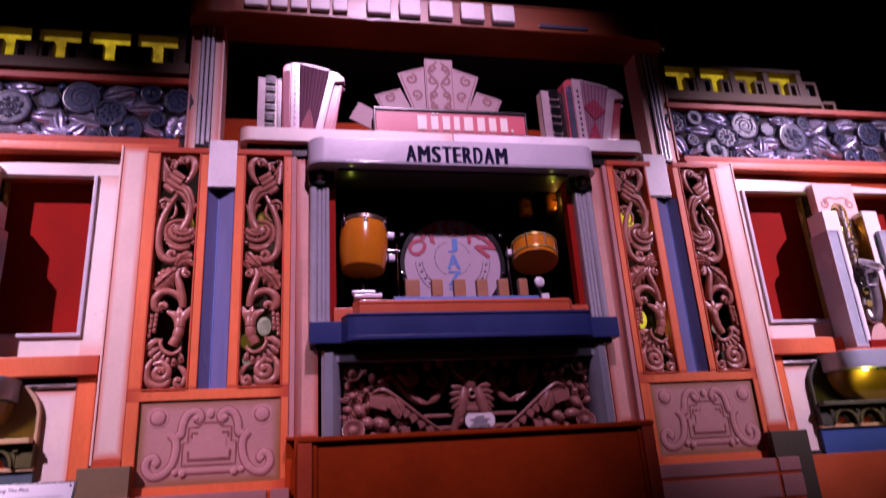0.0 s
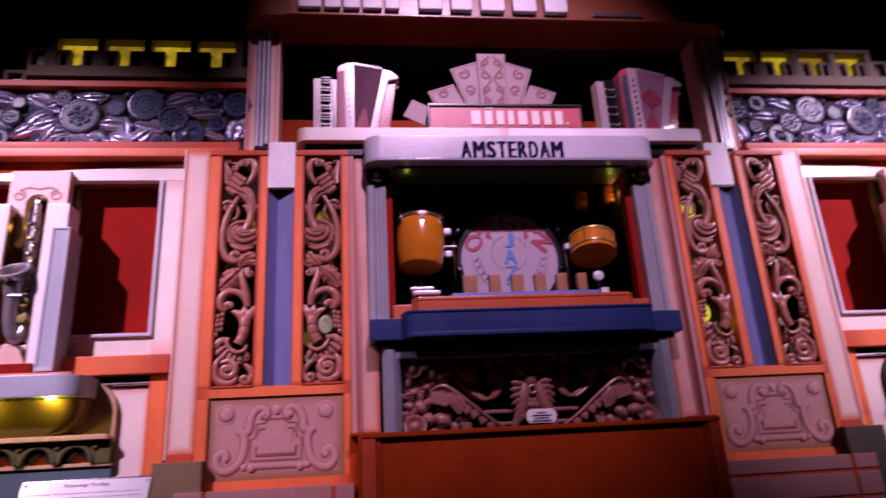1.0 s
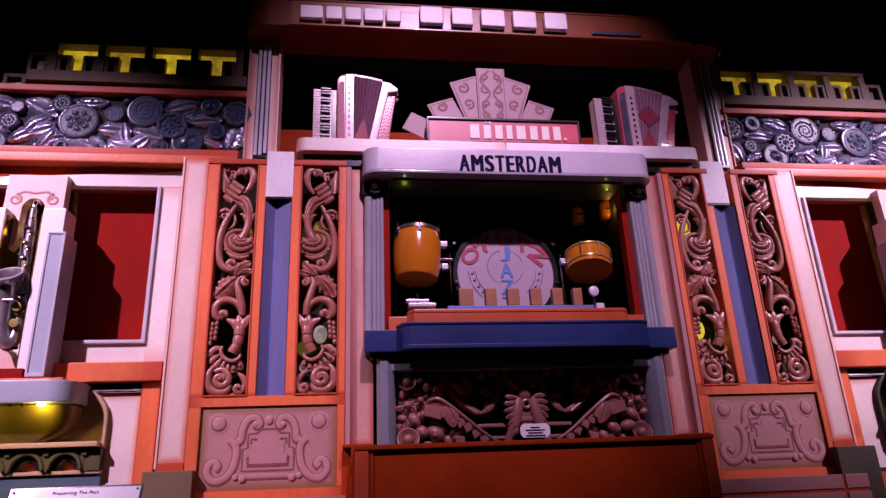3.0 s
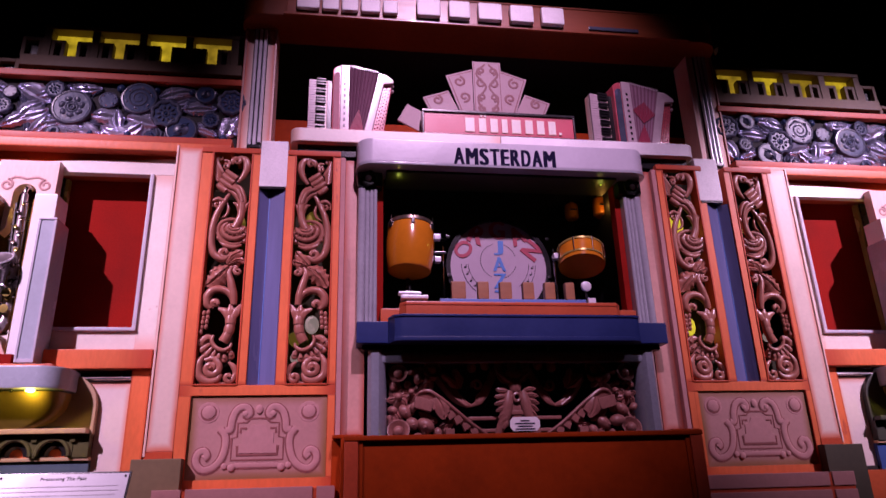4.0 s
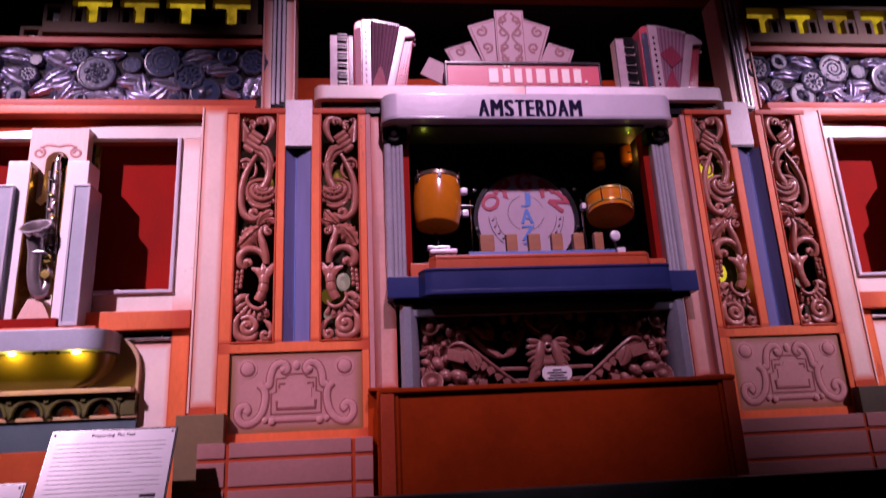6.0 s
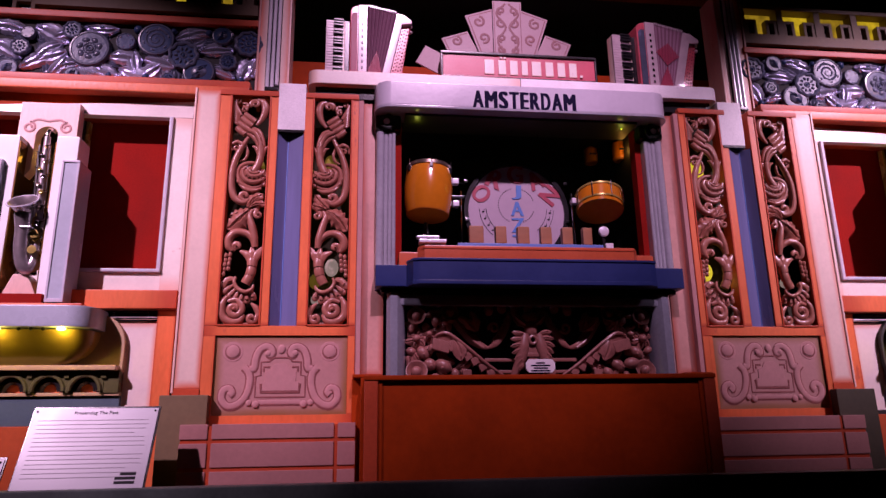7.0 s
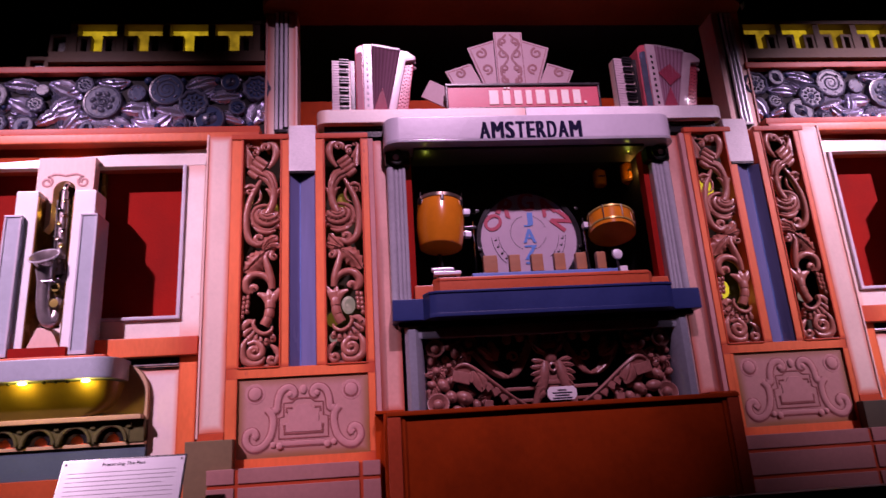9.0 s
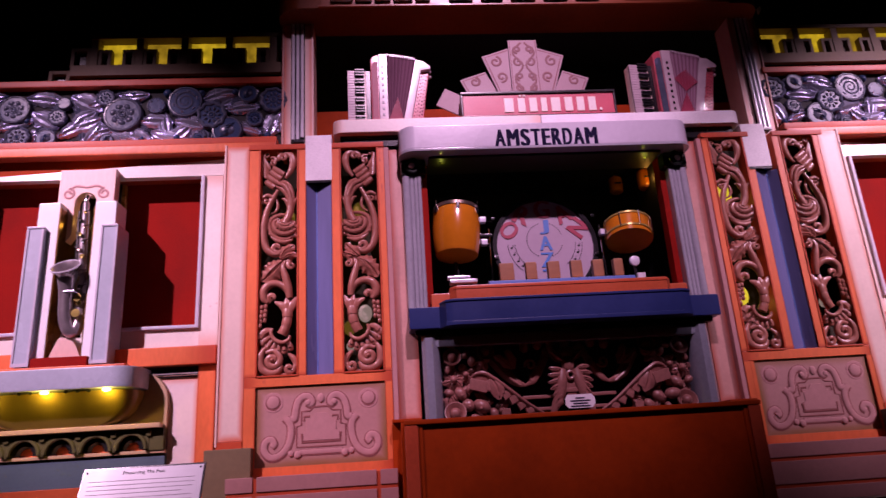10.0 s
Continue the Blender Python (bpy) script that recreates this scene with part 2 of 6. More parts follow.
# Right wing boards below the tray: its shade is put into the colour.
SHADEBOARD = surface("shade_darkened_green_board", (0.035, 0.036, 0.026), 0.5, vary=0.2, grain=40)
BEAMP = surface("dark_burnt_orange_paint", (0.17, 0.034, 0.005), 0.5, vary=0.18, grain=30, bump=0.08, spec=0.25)
BEAMGLOSS = surface("polished_brown_panel", (0.24, 0.050, 0.012), 0.30, vary=0.2, grain=30, bump=0.06, coat=0.35, stretch=(0.15, 1, 1))
OLIVEGREEN = surface("dark_olive_paint", (0.055, 0.045, 0.024), 0.6, vary=0.15, grain=40)
TRAYP = surface("pale_grey_blue_gloss", (0.46, 0.50, 0.58), 0.25, vary=0.08, grain=40, coat=0.3)
RODS = surface("satin_chrome", (0.82, 0.80, 0.88), 0.22, metal=0.25, vary=0.06, grain=30, bump=0.0)
CHROME = surface("chrome", (0.75, 0.74, 0.76), 0.12, metal=1.0, vary=0.06, grain=30, bump=0.0)
BRASSDK = surface("tarnished_silver_plate", (0.46, 0.34, 0.28), 0.26, metal=0.9, vary=0.2, grain=25)
SKIN = surface("drum_head", (0.40, 0.31, 0.38), 0.5, vary=0.05, grain=25)
INKRED = surface("red_lettering", (0.34, 0.035, 0.07), 0.5, vary=0.08)
INKBLUE = surface("blue_lettering", (0.07, 0.20, 0.52), 0.5, vary=0.08)
INKBLACK = surface("black_lettering", (0.006, 0.005, 0.008), 0.75, vary=0.15)
PEARLRED = surface("red_pearl", (0.52, 0.09, 0.12), 0.22, vary=0.3, grain=25, bump=0.02, coat=0.6)
PEARL = surface("white_pearl", (0.52, 0.40, 0.44), 0.22, vary=0.14, grain=25, bump=0.02, coat=0.6)
BELLOWDK = surface("bellows_edge_cloth", (0.30, 0.14, 0.21), 0.5, vary=0.12, grain=60)
BELLOWS = surface("bellows_cloth", (0.46, 0.27, 0.36), 0.5, vary=0.12, grain=60)
SIGNRED = surface("sign_red_pink", (0.52, 0.065, 0.105), 0.4, vary=0.06)
CARD = surface("printed_card", (0.35, 0.215, 0.24), 0.5, vary=0.08)
CARDINK = surface("card_scroll_ink", (0.22, 0.08, 0.085), 0.55, vary=0.12)
PAPER = surface("placard_paper", (0.50, 0.48, 0.53), 0.35, vary=0.03, grain=20, bump=0.0)
GREYINK = surface("grey_print", (0.33, 0.30, 0.34), 0.5, vary=0.1)
RAIL = surface("dark_rail_paint", (0.095, 0.120, 0.112), 0.5, vary=0.25, grain=40)
RAILRED = surface("dark_red_panel", (0.24, 0.040, 0.018), 0.5, vary=0.2, grain=40)
FLOORM = surface("hall_floor", (0.05, 0.035, 0.03), 0.5, vary=0.25, grain=20)
WALLM = surface("hall_wall", (0.02, 0.016, 0.018), 0.8, vary=0.2, grain=20)
def glow_panel(name, colour, low, high, base):
    """Coloured panel whose backlight is put in as emission, graded from bottom to top."""
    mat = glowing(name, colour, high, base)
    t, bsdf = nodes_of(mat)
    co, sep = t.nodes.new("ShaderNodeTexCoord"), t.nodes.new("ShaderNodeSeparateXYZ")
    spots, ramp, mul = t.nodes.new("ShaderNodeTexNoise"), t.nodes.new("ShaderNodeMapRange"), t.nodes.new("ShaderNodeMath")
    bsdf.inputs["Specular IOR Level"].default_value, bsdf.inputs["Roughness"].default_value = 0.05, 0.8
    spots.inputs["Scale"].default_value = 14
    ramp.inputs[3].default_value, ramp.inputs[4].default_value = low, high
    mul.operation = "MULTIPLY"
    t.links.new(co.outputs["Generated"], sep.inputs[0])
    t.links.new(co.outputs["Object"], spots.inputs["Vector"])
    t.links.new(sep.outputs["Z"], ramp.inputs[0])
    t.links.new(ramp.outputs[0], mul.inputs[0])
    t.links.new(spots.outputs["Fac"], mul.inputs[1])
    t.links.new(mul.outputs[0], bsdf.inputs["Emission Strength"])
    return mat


TGLOW = glow_panel("yellow_panel_glow", (1.0, 0.66, 0.03), 1.0, 0.75, (0.03, 0.02, 0.004))
TDIM = glow_panel("yellow_panel_dim_glow", (1.0, 0.60, 0.04), 0.62, 0.42, (0.03, 0.02, 0.004))
BULBY = glowing("yellow_bulb", (1.0, 0.80, 0.05), 0.62, (0.5, 0.4, 0.04))
GLOWY = glowing("dim_yellow_glow", (1.0, 0.70, 0.10), 0.07, (0.3, 0.24, 0.05))
BULBW = glowing("white_bulb", (1.0, 0.78, 0.74), 0.20, (0.42, 0.34, 0.28))
HOTY = glowing("lit_yellow_lamp", (1.0, 0.86, 0.25), 9.0)
GREENLAMP = glowing("lit_green_yellow_lamp", (0.75, 0.9, 0.1), 0.4)


# ---- building tools ----
FLIP = [1]


def thing(name, label, category, loc=(0, 0, 0), kind="", group=""):
    ob = new(name)
    ob.empty_display_size = 0.05
    ob.location = (FLIP[0] * loc[0], loc[1], loc[2])
    return tagged(ob, label, category, group, kind)


def flat_normals(bm):
    """Corner normals weighted by face area, so that large faces stay flat beside their bevels; None where no face stands out."""
    areas = sorted(f.calc_area() for f in bm.faces)
    if len(areas) < 7 or areas[-1] < 12 * areas[len(areas) // 2]:
        return None
    bm.normal_update()
    out = []
    for f in bm.faces:
        for corner in f.loops:
            v, seen, todo = corner.vert, {f}, [f]
            while todo:
                g = todo.pop()
                for e in g.edges:
                    if e.smooth and v in e.verts:
                        for h in e.link_faces:
                            if h not in seen:
                                seen.add(h)
                                todo.append(h)
            out.append(sum((h.normal * h.calc_area() for h in seen), Vector()).normalized())
    return out


def part(name, bm, material, parent=None, label="", smooth=True, angle=35):
    """Links a bmesh, in world metres, as one mesh object under parent."""
    if FLIP[0] < 0:
        bmesh.ops.scale(bm, vec=(-1, 1, 1), verts=bm.verts)
        bmesh.ops.reverse_faces(bm, faces=bm.faces)
    root = parent
    while root is not None and root.parent is not None:
        root = root.parent
    if root is not None:
        bmesh.ops.translate(bm, vec=-root.location, verts=bm.verts)
    me = bpy.data.meshes.new(name)
    for f in bm.faces:
        f.smooth = smooth
    if smooth:
        for e in bm.edges:
            if len(e.link_faces) == 2 and e.calc_face_angle(0) > radians(angle):
                e.smooth = False
    normals = flat_normals(bm) if smooth else None
    bm.to_mesh(me)
    bm.free()
    if normals:
        me.normals_split_custom_set(normals)
    me.materials.append(material)
    ob = new(name, me)
    if parent is not None:
        ob.parent = parent
    if label:
        tagged(ob, label)
    return ob


def B():
    return bmesh.new()


def box(bm, x0, x1, y0, y1, z0, z1, bevel=0.004):
    m = Matrix.Translation(((x0 + x1) / 2, (y0 + y1) / 2, (z0 + z1) / 2)) @ Matrix.Diagonal((abs(x1 - x0), abs(y1 - y0), abs(z1 - z0), 1))
    made = bmesh.ops.create_cube(bm, size=1, matrix=m)["verts"]
    if bevel:
        edges = {e for v in made for e in v.link_edges}
        bmesh.ops.bevel(bm, geom=list(edges), offset=min(bevel, 0.4 * min(abs(x1 - x0), abs(y1 - y0), abs(z1 - z0))), segments=2, affect="EDGES", profile=0.6)
    return bm


def prism(bm, poly, y0, y1, bevel=0.0):
    """Extrudes a polygon of (x, z) from y0 (front) to y1."""
    front = [bm.verts.new((x, y0, z)) for x, z in poly]
    back = [bm.verts.new((x, y1, z)) for x, z in poly]
    made = [bm.faces.new(front), bm.faces.new(back[::-1])]
    for i in range(len(poly)):
        j = (i + 1) % len(poly)
        made.append(bm.faces.new((front[j], front[i], back[i], back[j])))
    bmesh.ops.recalc_face_normals(bm, faces=made)
    if bevel:
        edges = [e for e in bm.edges if e.verts[0] in front and e.verts[1] in front]
        bmesh.ops.bevel(bm, geom=edges, offset=bevel, segments=2, affect="EDGES", profile=0.6)
    return bm


def slab(bm, poly, z0, z1, bevel=0.0):
    """Extrudes a plan polygon of (x, y) from z0 to z1."""
    low = [bm.verts.new((x, y, z0)) for x, y in poly]
    top = [bm.verts.new((x, y, z1)) for x, y in poly]
    made = [bm.faces.new(low), bm.faces.new(top[::-1])]
    for i in range(len(poly)):
        j = (i + 1) % len(poly)
        made.append(bm.faces.new((low[j], low[i], top[i], top[j])))
    bmesh.ops.recalc_face_normals(bm, faces=made)
    if bevel:
        edges = [e for e in bm.edges if (e.verts[0] in low) == (e.verts[1] in low) and len(e.link_faces) == 2 and e.calc_face_angle(0) > 1.2 and (e.verts[0] in low or e.verts[0] in top)]
        bmesh.ops.bevel(bm, geom=edges, offset=bevel, segments=2, affect="EDGES", profile=0.6)
    return bm


def arc(cx, cz, r, a0, a1, n, rz=None):
    return [(cx + r * math.cos(radians(a0 + (a1 - a0) * i / n)), cz + (rz or r) * math.sin(radians(a0 + (a1 - a0) * i / n))) for i in range(n + 1)]


def smooth_line(points, n=6):
    """Catmull-Rom through points of any dimension."""
    p = [Vector(q) for q in points]
    p = [2 * p[0] - p[1]] + p + [2 * p[-1] - p[-2]]
    out = []
    for i in range(1, len(p) - 2):
        for k in range(n):
            t = k / n
            out.append(0.5 * (2 * p[i] + (p[i + 1] - p[i - 1]) * t + (2 * p[i - 1] - 5 * p[i] + 4 * p[i + 1] - p[i + 2]) * t * t + (3 * p[i] - p[i - 1] - 3 * p[i + 1] + p[i + 2]) * t ** 3))
    return out + [p[-2]]


def tube(bm, pts, r, seg=8, flat=1.0, taper=None, caps=True, grooves=0):
    """A swept rod through 3D points; flat squashes it along y; taper: radius factors along its length."""
    pts = [Vector(p) for p in pts]
    rings = []
    for i, p in enumerate(pts):
        d = (pts[min(i + 1, len(pts) - 1)] - pts[max(i - 1, 0)])
        d = d.normalized() if d.length > 1e-7 else Vector((0, 0, 1))
        side = d.cross(Vector((0, 1, 0)))
        side = side.normalized() if side.length > 1e-3 else Vector((1, 0, 0))
        up = side.cross(d).normalized()
        f = r
        if taper:
            k = i / (len(pts) - 1) * (len(taper) - 1)
            j = min(int(k), len(taper) - 2)
            f = r * (taper[j] + (taper[j + 1] - taper[j]) * (k - j))
        ring = []
        for s in range(seg):
            a = 2 * math.pi * s / seg
            g = f * (1 - 0.14 * (0.5 - 0.5 * math.cos(grooves * 2 * a))) if grooves else f
            v = side * math.cos(a) * g + up * math.sin(a) * g * flat
            ring.append(bm.verts.new(p + v))
        rings.append(ring)
    for a, b in zip(rings, rings[1:]):
        for s in range(seg):
            bm.faces.new((a[s], a[(s + 1) % seg], b[(s + 1) % seg], b[s]))
    if caps:
        bm.faces.new(rings[0][::-1])
        bm.faces.new(rings[-1])
    return bm


def spiral(cx, cz, r0, r1, a0, turns, y, n=28):
    return [(cx + (r0 + (r1 - r0) * i / n) * math.cos(radians(a0) + turns * 2 * math.pi * i / n), y, cz + (r0 + (r1 - r0) * i / n) * math.sin(radians(a0) + turns * 2 * math.pi * i / n)) for i in range(n + 1)]


def ball(bm, c, r, u=12, v=8, turn=None):
    m = Matrix.Translation(c) @ (turn or Matrix.Identity(4)) @ Matrix.Diagonal((*((r, r, r) if isinstance(r, (int, float)) else r), 1))
    bmesh.ops.create_uvsphere(bm, u_segments=u, v_segments=v, radius=1, matrix=m)
    return bm


def lathe(bm, profile, m, seg=32):
    """Turns (radius, height) round z, then places it by m."""
    rings = [[bm.verts.new(m @ Vector((r * math.cos(2 * math.pi * s / seg), r * math.sin(2 * math.pi * s / seg), h))) for s in range(seg)] for r, h in profile]
    for a, b in zip(rings, rings[1:]):
        for s in range(seg):
            bm.faces.new((a[s], a[(s + 1) % seg], b[(s + 1) % seg], b[s]))
    if profile[0][0] > 1e-4:
        bm.faces.new(rings[0][::-1])
    if profile[-1][0] > 1e-4:
        bm.faces.new(rings[-1])
    bmesh.ops.remove_doubles(bm, verts=bm.verts, dist=1e-6)
    bmesh.ops.recalc_face_normals(bm, faces=bm.faces)
    return bm


FRONT = pose(0, 0, 0, 90)  # turns a lathe's axis towards the hall


def leaf(bm, x, z, y, length, width, angle, lift=0.012, ribs=0, lobes=0, n=10, ragged=0.22):
    """A domed leaf in the facade's plane, pointing along angle, ridged by ribs, with a lobed rim."""
    ca, sa = math.cos(radians(angle)), math.sin(radians(angle))
    cols = 8 if not ribs else 4 * ribs
    grid = []
    for i in range(n + 1):
        t = i / n
        w = width * 0.5 * math.sin(math.pi * min(1, t * 0.93 + 0.05)) ** 0.75 * (1 + (ragged * math.sin(lobes * 2 * math.pi * t) if lobes else 0))
        row = []
        for j in range(cols + 1):
            s = 2 * j / cols - 1
            h = lift * (1 - s * s) * math.sin(math.pi * min(1, t + 0.12)) + (0.35 * lift * math.cos(ribs * math.pi * s) if ribs else -0.5 * lift * math.exp(-(s / 0.12) ** 2))
            lx, lz = t * length, s * w + 0.12 * width * math.sin(math.pi * t)
            row.append(bm.verts.new((x + lx * ca - lz * sa, y - h, z + lx * sa + lz * ca)))
        grid.append(row)
    made = []
    for a, b in zip(grid, grid[1:]):
        for j in range(cols):
            made.append(bm.faces.new((a[j], b[j], b[j + 1], a[j + 1])))
    rim = [r[0] for r in grid] + grid[-1][1:] + [r[-1] for r in grid[-2::-1]] + grid[0][-2:0:-1]
    deep = [bm.verts.new((v.co.x, y + lift, v.co.z)) for v in rim]
    for i in range(len(rim)):
        j = (i + 1) % len(rim)
        made.append(bm.faces.new((rim[i], rim[j], deep[j], deep[i])))
    bmesh.ops.recalc_face_normals(bm, faces=made)
    return bm


def text_mesh(body, height, width, depth, bold=0.0):
    """Letters as a bmesh in the x-z plane, centred, facing -y, stretched to a height and a width."""
    cu = bpy.data.curves.new("letters", "FONT")
    cu.body, cu.extrude, cu.resolution_u = body, 0.02, 4
    ob = bpy.data.objects.new("letters", cu)
    scene.collection.objects.link(ob)
    me = bpy.data.meshes.new_from_object(ob.evaluated_get(bpy.context.evaluated_depsgraph_get()))
    bpy.data.objects.remove(ob)
    bm = B()
    for k in range(5 if bold else 1):
        bm.from_mesh(me)
        me.transform(Matrix.Translation((bold / 2, 0, 0.0006)))
    bpy.data.meshes.remove(me)
    lo = [min(v.co[i] for v in bm.verts) for i in range(3)]
    hi = [max(v.co[i] for v in bm.verts) for i in range(3)]
    for v in bm.verts:
        x, y, z = ((v.co[i] - lo[i]) / (hi[i] - lo[i]) - 0.5 for i in range(3))
        v.co = (x * width, -z * depth, y * height)
    return bm


def moved(bm, m):
    bmesh.ops.transform(bm, matrix=m, verts=bm.verts)
    return bm


def one(name, bm, material, label, category, kind="", group="", smooth=True):
    """A top-level thing that is a single mesh."""
    return tagged(part(name, bm, material, None, "", smooth), label, category, group, kind)


# ---- the hall ----
one("floor", box(B(), -7, 7, -9, 2.4, -0.1, 0.0), FLOORM, "dark hall floor", "floor", "structure")
one("ceiling", box(B(), -7, 7, -9, 2.4, 9.6, 9.7), WALLM, "unlit dark hall ceiling", "ceiling", "structure")
one("wall_north", box(B(), -7, 7, 2.2, 2.4, 0, 9.6), WALLM, "black unlit wall behind the organ", "wall", "structure")
one("wall_south", box(B(), -7, 7, -9, -8.8, 0, 9.6), WALLM, "black unlit wall behind the audience", "wall", "structure")
one("wall_west", box(B(), -7.2, -7, -9, 2.4, 0, 9.6), WALLM, "black unlit side wall", "wall", "structure")
one("wall_east", box(B(), 7, 7.2, -9, 2.4, 0, 9.6), WALLM, "black unlit side wall", "wall", "structure")


# ---- piers with openwork carving ----
def carving(x0, z0, mirror, parent):
    """Openwork scrolls, fluted horns, turban shell, leaves and grapes in a strip 0.231 wide and 1.39 high."""
    def P(u, v, y=0.03):
        return (x0 + (0.231 - u if mirror else u), y, z0 + v)

    def rod(name, pts, r, taper=None, y=0.03, flat=1.05, seg=12, grooves=0, lean=0.0):
        q = smooth_line(pts, 6)
        n = len(q) - 1
        part(name, tube(B(), [P(p[0], p[1], y - lean * math.sin(math.pi * i / n)) for i, p in enumerate(q)], r * 1.18, seg, flat, taper, True, grooves), CARVE, parent)

    def curl(u, v, r, a0, turns, thick, y=0.022, tail=()):
        """A volute, its band running on into tail."""
        s = [(u + q[0], v + q[2]) for q in spiral(0, 0, r * 0.16, r, a0 - 360 * turns, turns, 0, 30)]
        if tail:
            s = s + [(p[0], p[1]) for p in smooth_line([s[-1]] + list(tail), 6)[1:]]
        n = len(s) - 1
        part("scroll", tube(B(), [P(p[0], p[1], y + 0.016 * i / n) for i, p in enumerate(s)], thick * 1.22, 10, 0.9, (0.55, 0.8, 1.0, 1.1, 1.0, 0.6)), CARVE, parent)
        part("boss", ball(B(), P(u, v, y - 0.002), (r * 0.28, 0.018, r * 0.28)), CARVE, parent)

    def leafy(u, v, l, w, a, y=0.028, lobes=3, lift=0.022):
        part("leaf", leaf(B(), *P(u, v)[::2], y, l, w, 180 - a if mirror else a, lift, 0, lobes, 14), CARVE, parent)
        part("vein", tube(B(), [P(u + t * l * math.cos(radians(a)), v + t * l * math.sin(radians(a)), y - lift * (0.55 + 0.5 * math.sin(math.pi * t))) for t in (0.02, 0.2, 0.4, 0.6, 0.8)], 0.0035, 6, 1, (1, 0.4)), CARVE, parent)

    # crest: thick crook, small curls, feather fan, clasped fingers
    curl(0.138, 1.352, 0.029, 200, 1.1, 0.0105, 0.014, [(0.142, 1.384), (0.176, 1.372), (0.197, 1.335)])
    rod("crook", [(0.150, 1.384), (0.184, 1.368), (0.199, 1.322), (0.184, 1.262), (0.152, 1.214)], 0.0195, (0.45, 0.85, 1.0, 0.75, 0.45), 0.018, 0.7)
    curl(0.034, 1.373, 0.015, 60, 1.0, 0.0062, 0.02, [(0.016, 1.376), (0.012, 1.345)])
    curl(0.073, 1.316, 0.019, 120, 1.1, 0.0085, 0.014, [(0.093, 1.335), (0.086, 1.358), (0.058, 1.361)])
    rod("plume", [(0.018, 1.372), (0.026, 1.336), (0.044, 1.300), (0.058, 1.276)], 0.0105, (0.5, 1.0, 1.1, 0.8), 0.022, 0.6)
    for i in range(8):
        part("feather", tube(B(), smooth_line([P(0.009 + 0.0005 * i, 1.350 - 0.0155 * i, 0.028), P(0.026 + 0.001 * i, 1.325 - 0.0145 * i, 0.020), P(0.052 - 0.001 * i, 1.290 - 0.011 * i, 0.026)], 4), 0.0082, 6, 0.8, (0.5, 1, 0.9)), CARVE, parent)
    for p in ([(0.080, 1.284), (0.112, 1.258), (0.146, 1.234)], [(0.063, 1.260), (0.094, 1.230), (0.130, 1.206)], [(0.048, 1.227), (0.078, 1.200), (0.108, 1.182)], [(0.038, 1.194), (0.060, 1.171), (0.088, 1.150)]):
        rod("finger", p, 0.0165, (0.85, 0.95, 1.0, 0.9), 0.014, 0.9)
    # fluted horn into the turban
    for k, (d, y) in enumerate(((-0.016, 0.022), (0.0, 0.010), (0.016, 0.022))):
        rod("horn_flute", [(0.106 + 1.3 * d, 1.178 + 0.9 * d), (0.147 + 1.2 * d, 1.160 + 0.9 * d), (0.173 + d, 1.120 + 0.5 * d), (0.184 + 0.85 * d, 1.082)], 0.0125, (1.0, 1.05, 0.95, 0.9), y, 0.9)
    rod("horn", [(0.186, 1.078), (0.186, 1.020), (0.176, 0.965), (0.152, 0.914)], 0.0195, (1.0, 0.95, 1.0, 1.05), 0.014, 0.9, 14)
    rod("flare", [(0.134, 1.076), (0.152, 1.070), (0.164, 1.050), (0.168, 1.020)], 0.0090, (0.35, 1.0, 1.1, 0.5), 0.016, 1.05)
    rod("flare", [(0.226, 1.082), (0.214, 1.068), (0.207, 1.048), (0.205, 1.020)], 0.0080, (0.35, 1.0, 1.1, 0.5), 0.016, 1.05)
    # turban shell
    part("shell_core", ball(B(), P(0.146, 0.895, 0.040), (0.085, 0.024, 0.064)), CARVE, parent)
    for pts, t, y in (([(0.190, 0.966), (0.145, 0.978), (0.098, 0.970), (0.066, 0.945), (0.056, 0.905), (0.072, 0.856), (0.104, 0.830), (0.146, 0.820), (0.190, 0.834), (0.222, 0.870)], 0.0110, 0.034), ([(0.110, 0.950), (0.088, 0.925), (0.092, 0.886), (0.122, 0.858), (0.160, 0.852), (0.200, 0.868), (0.226, 0.900)], 0.0125, 0.020), ([(0.128, 0.942), (0.112, 0.915), (0.126, 0.892), (0.160, 0.884), (0.196, 0.896), (0.214, 0.925)], 0.0115, 0.010), ([(0.124, 0.930), (0.134, 0.908), (0.160, 0.902), (0.186, 0.914)], 0.0085, 0.003)):
        rod("shell_band", pts, t, (0.4, 1, 1.1, 1.1, 1.0, 0.5), y, 1.0, 10)
    for i in range(6):
        g = radians(212 + 24 * i)
        part("shell_rib", tube(B(), [P(0.158 + 0.046 * math.cos(g), 0.915 + 0.030 * math.sin(g), -0.002), P(0.158 + 0.068 * math.cos(g), 0.915 + 0.056 * math.sin(g), 0.008)], 0.0045, 6), CARVE, parent)
    for u, v in ((0.047, 0.925), (0.050, 0.890), (0.062, 0.858), (0.212, 0.842), (0.228, 0.865)):
        part("knob", ball(B(), P(u, v, 0.034), (0.013, 0.014, 0.015), 10, 8), CARVE, parent)
    rod("lip", [(0.068, 0.842), (0.107, 0.812), (0.152, 0.802), (0.198, 0.818)], 0.0115, (0.4, 1.1, 1.1, 0.4), 0.032, 1.05)
    # long outer stem, its hooked head and its volute
    curl(0.106, 0.763, 0.030, -60, 1.2, 0.0115, 0.010, [(0.137, 0.744), (0.120, 0.722), (0.090, 0.722)])
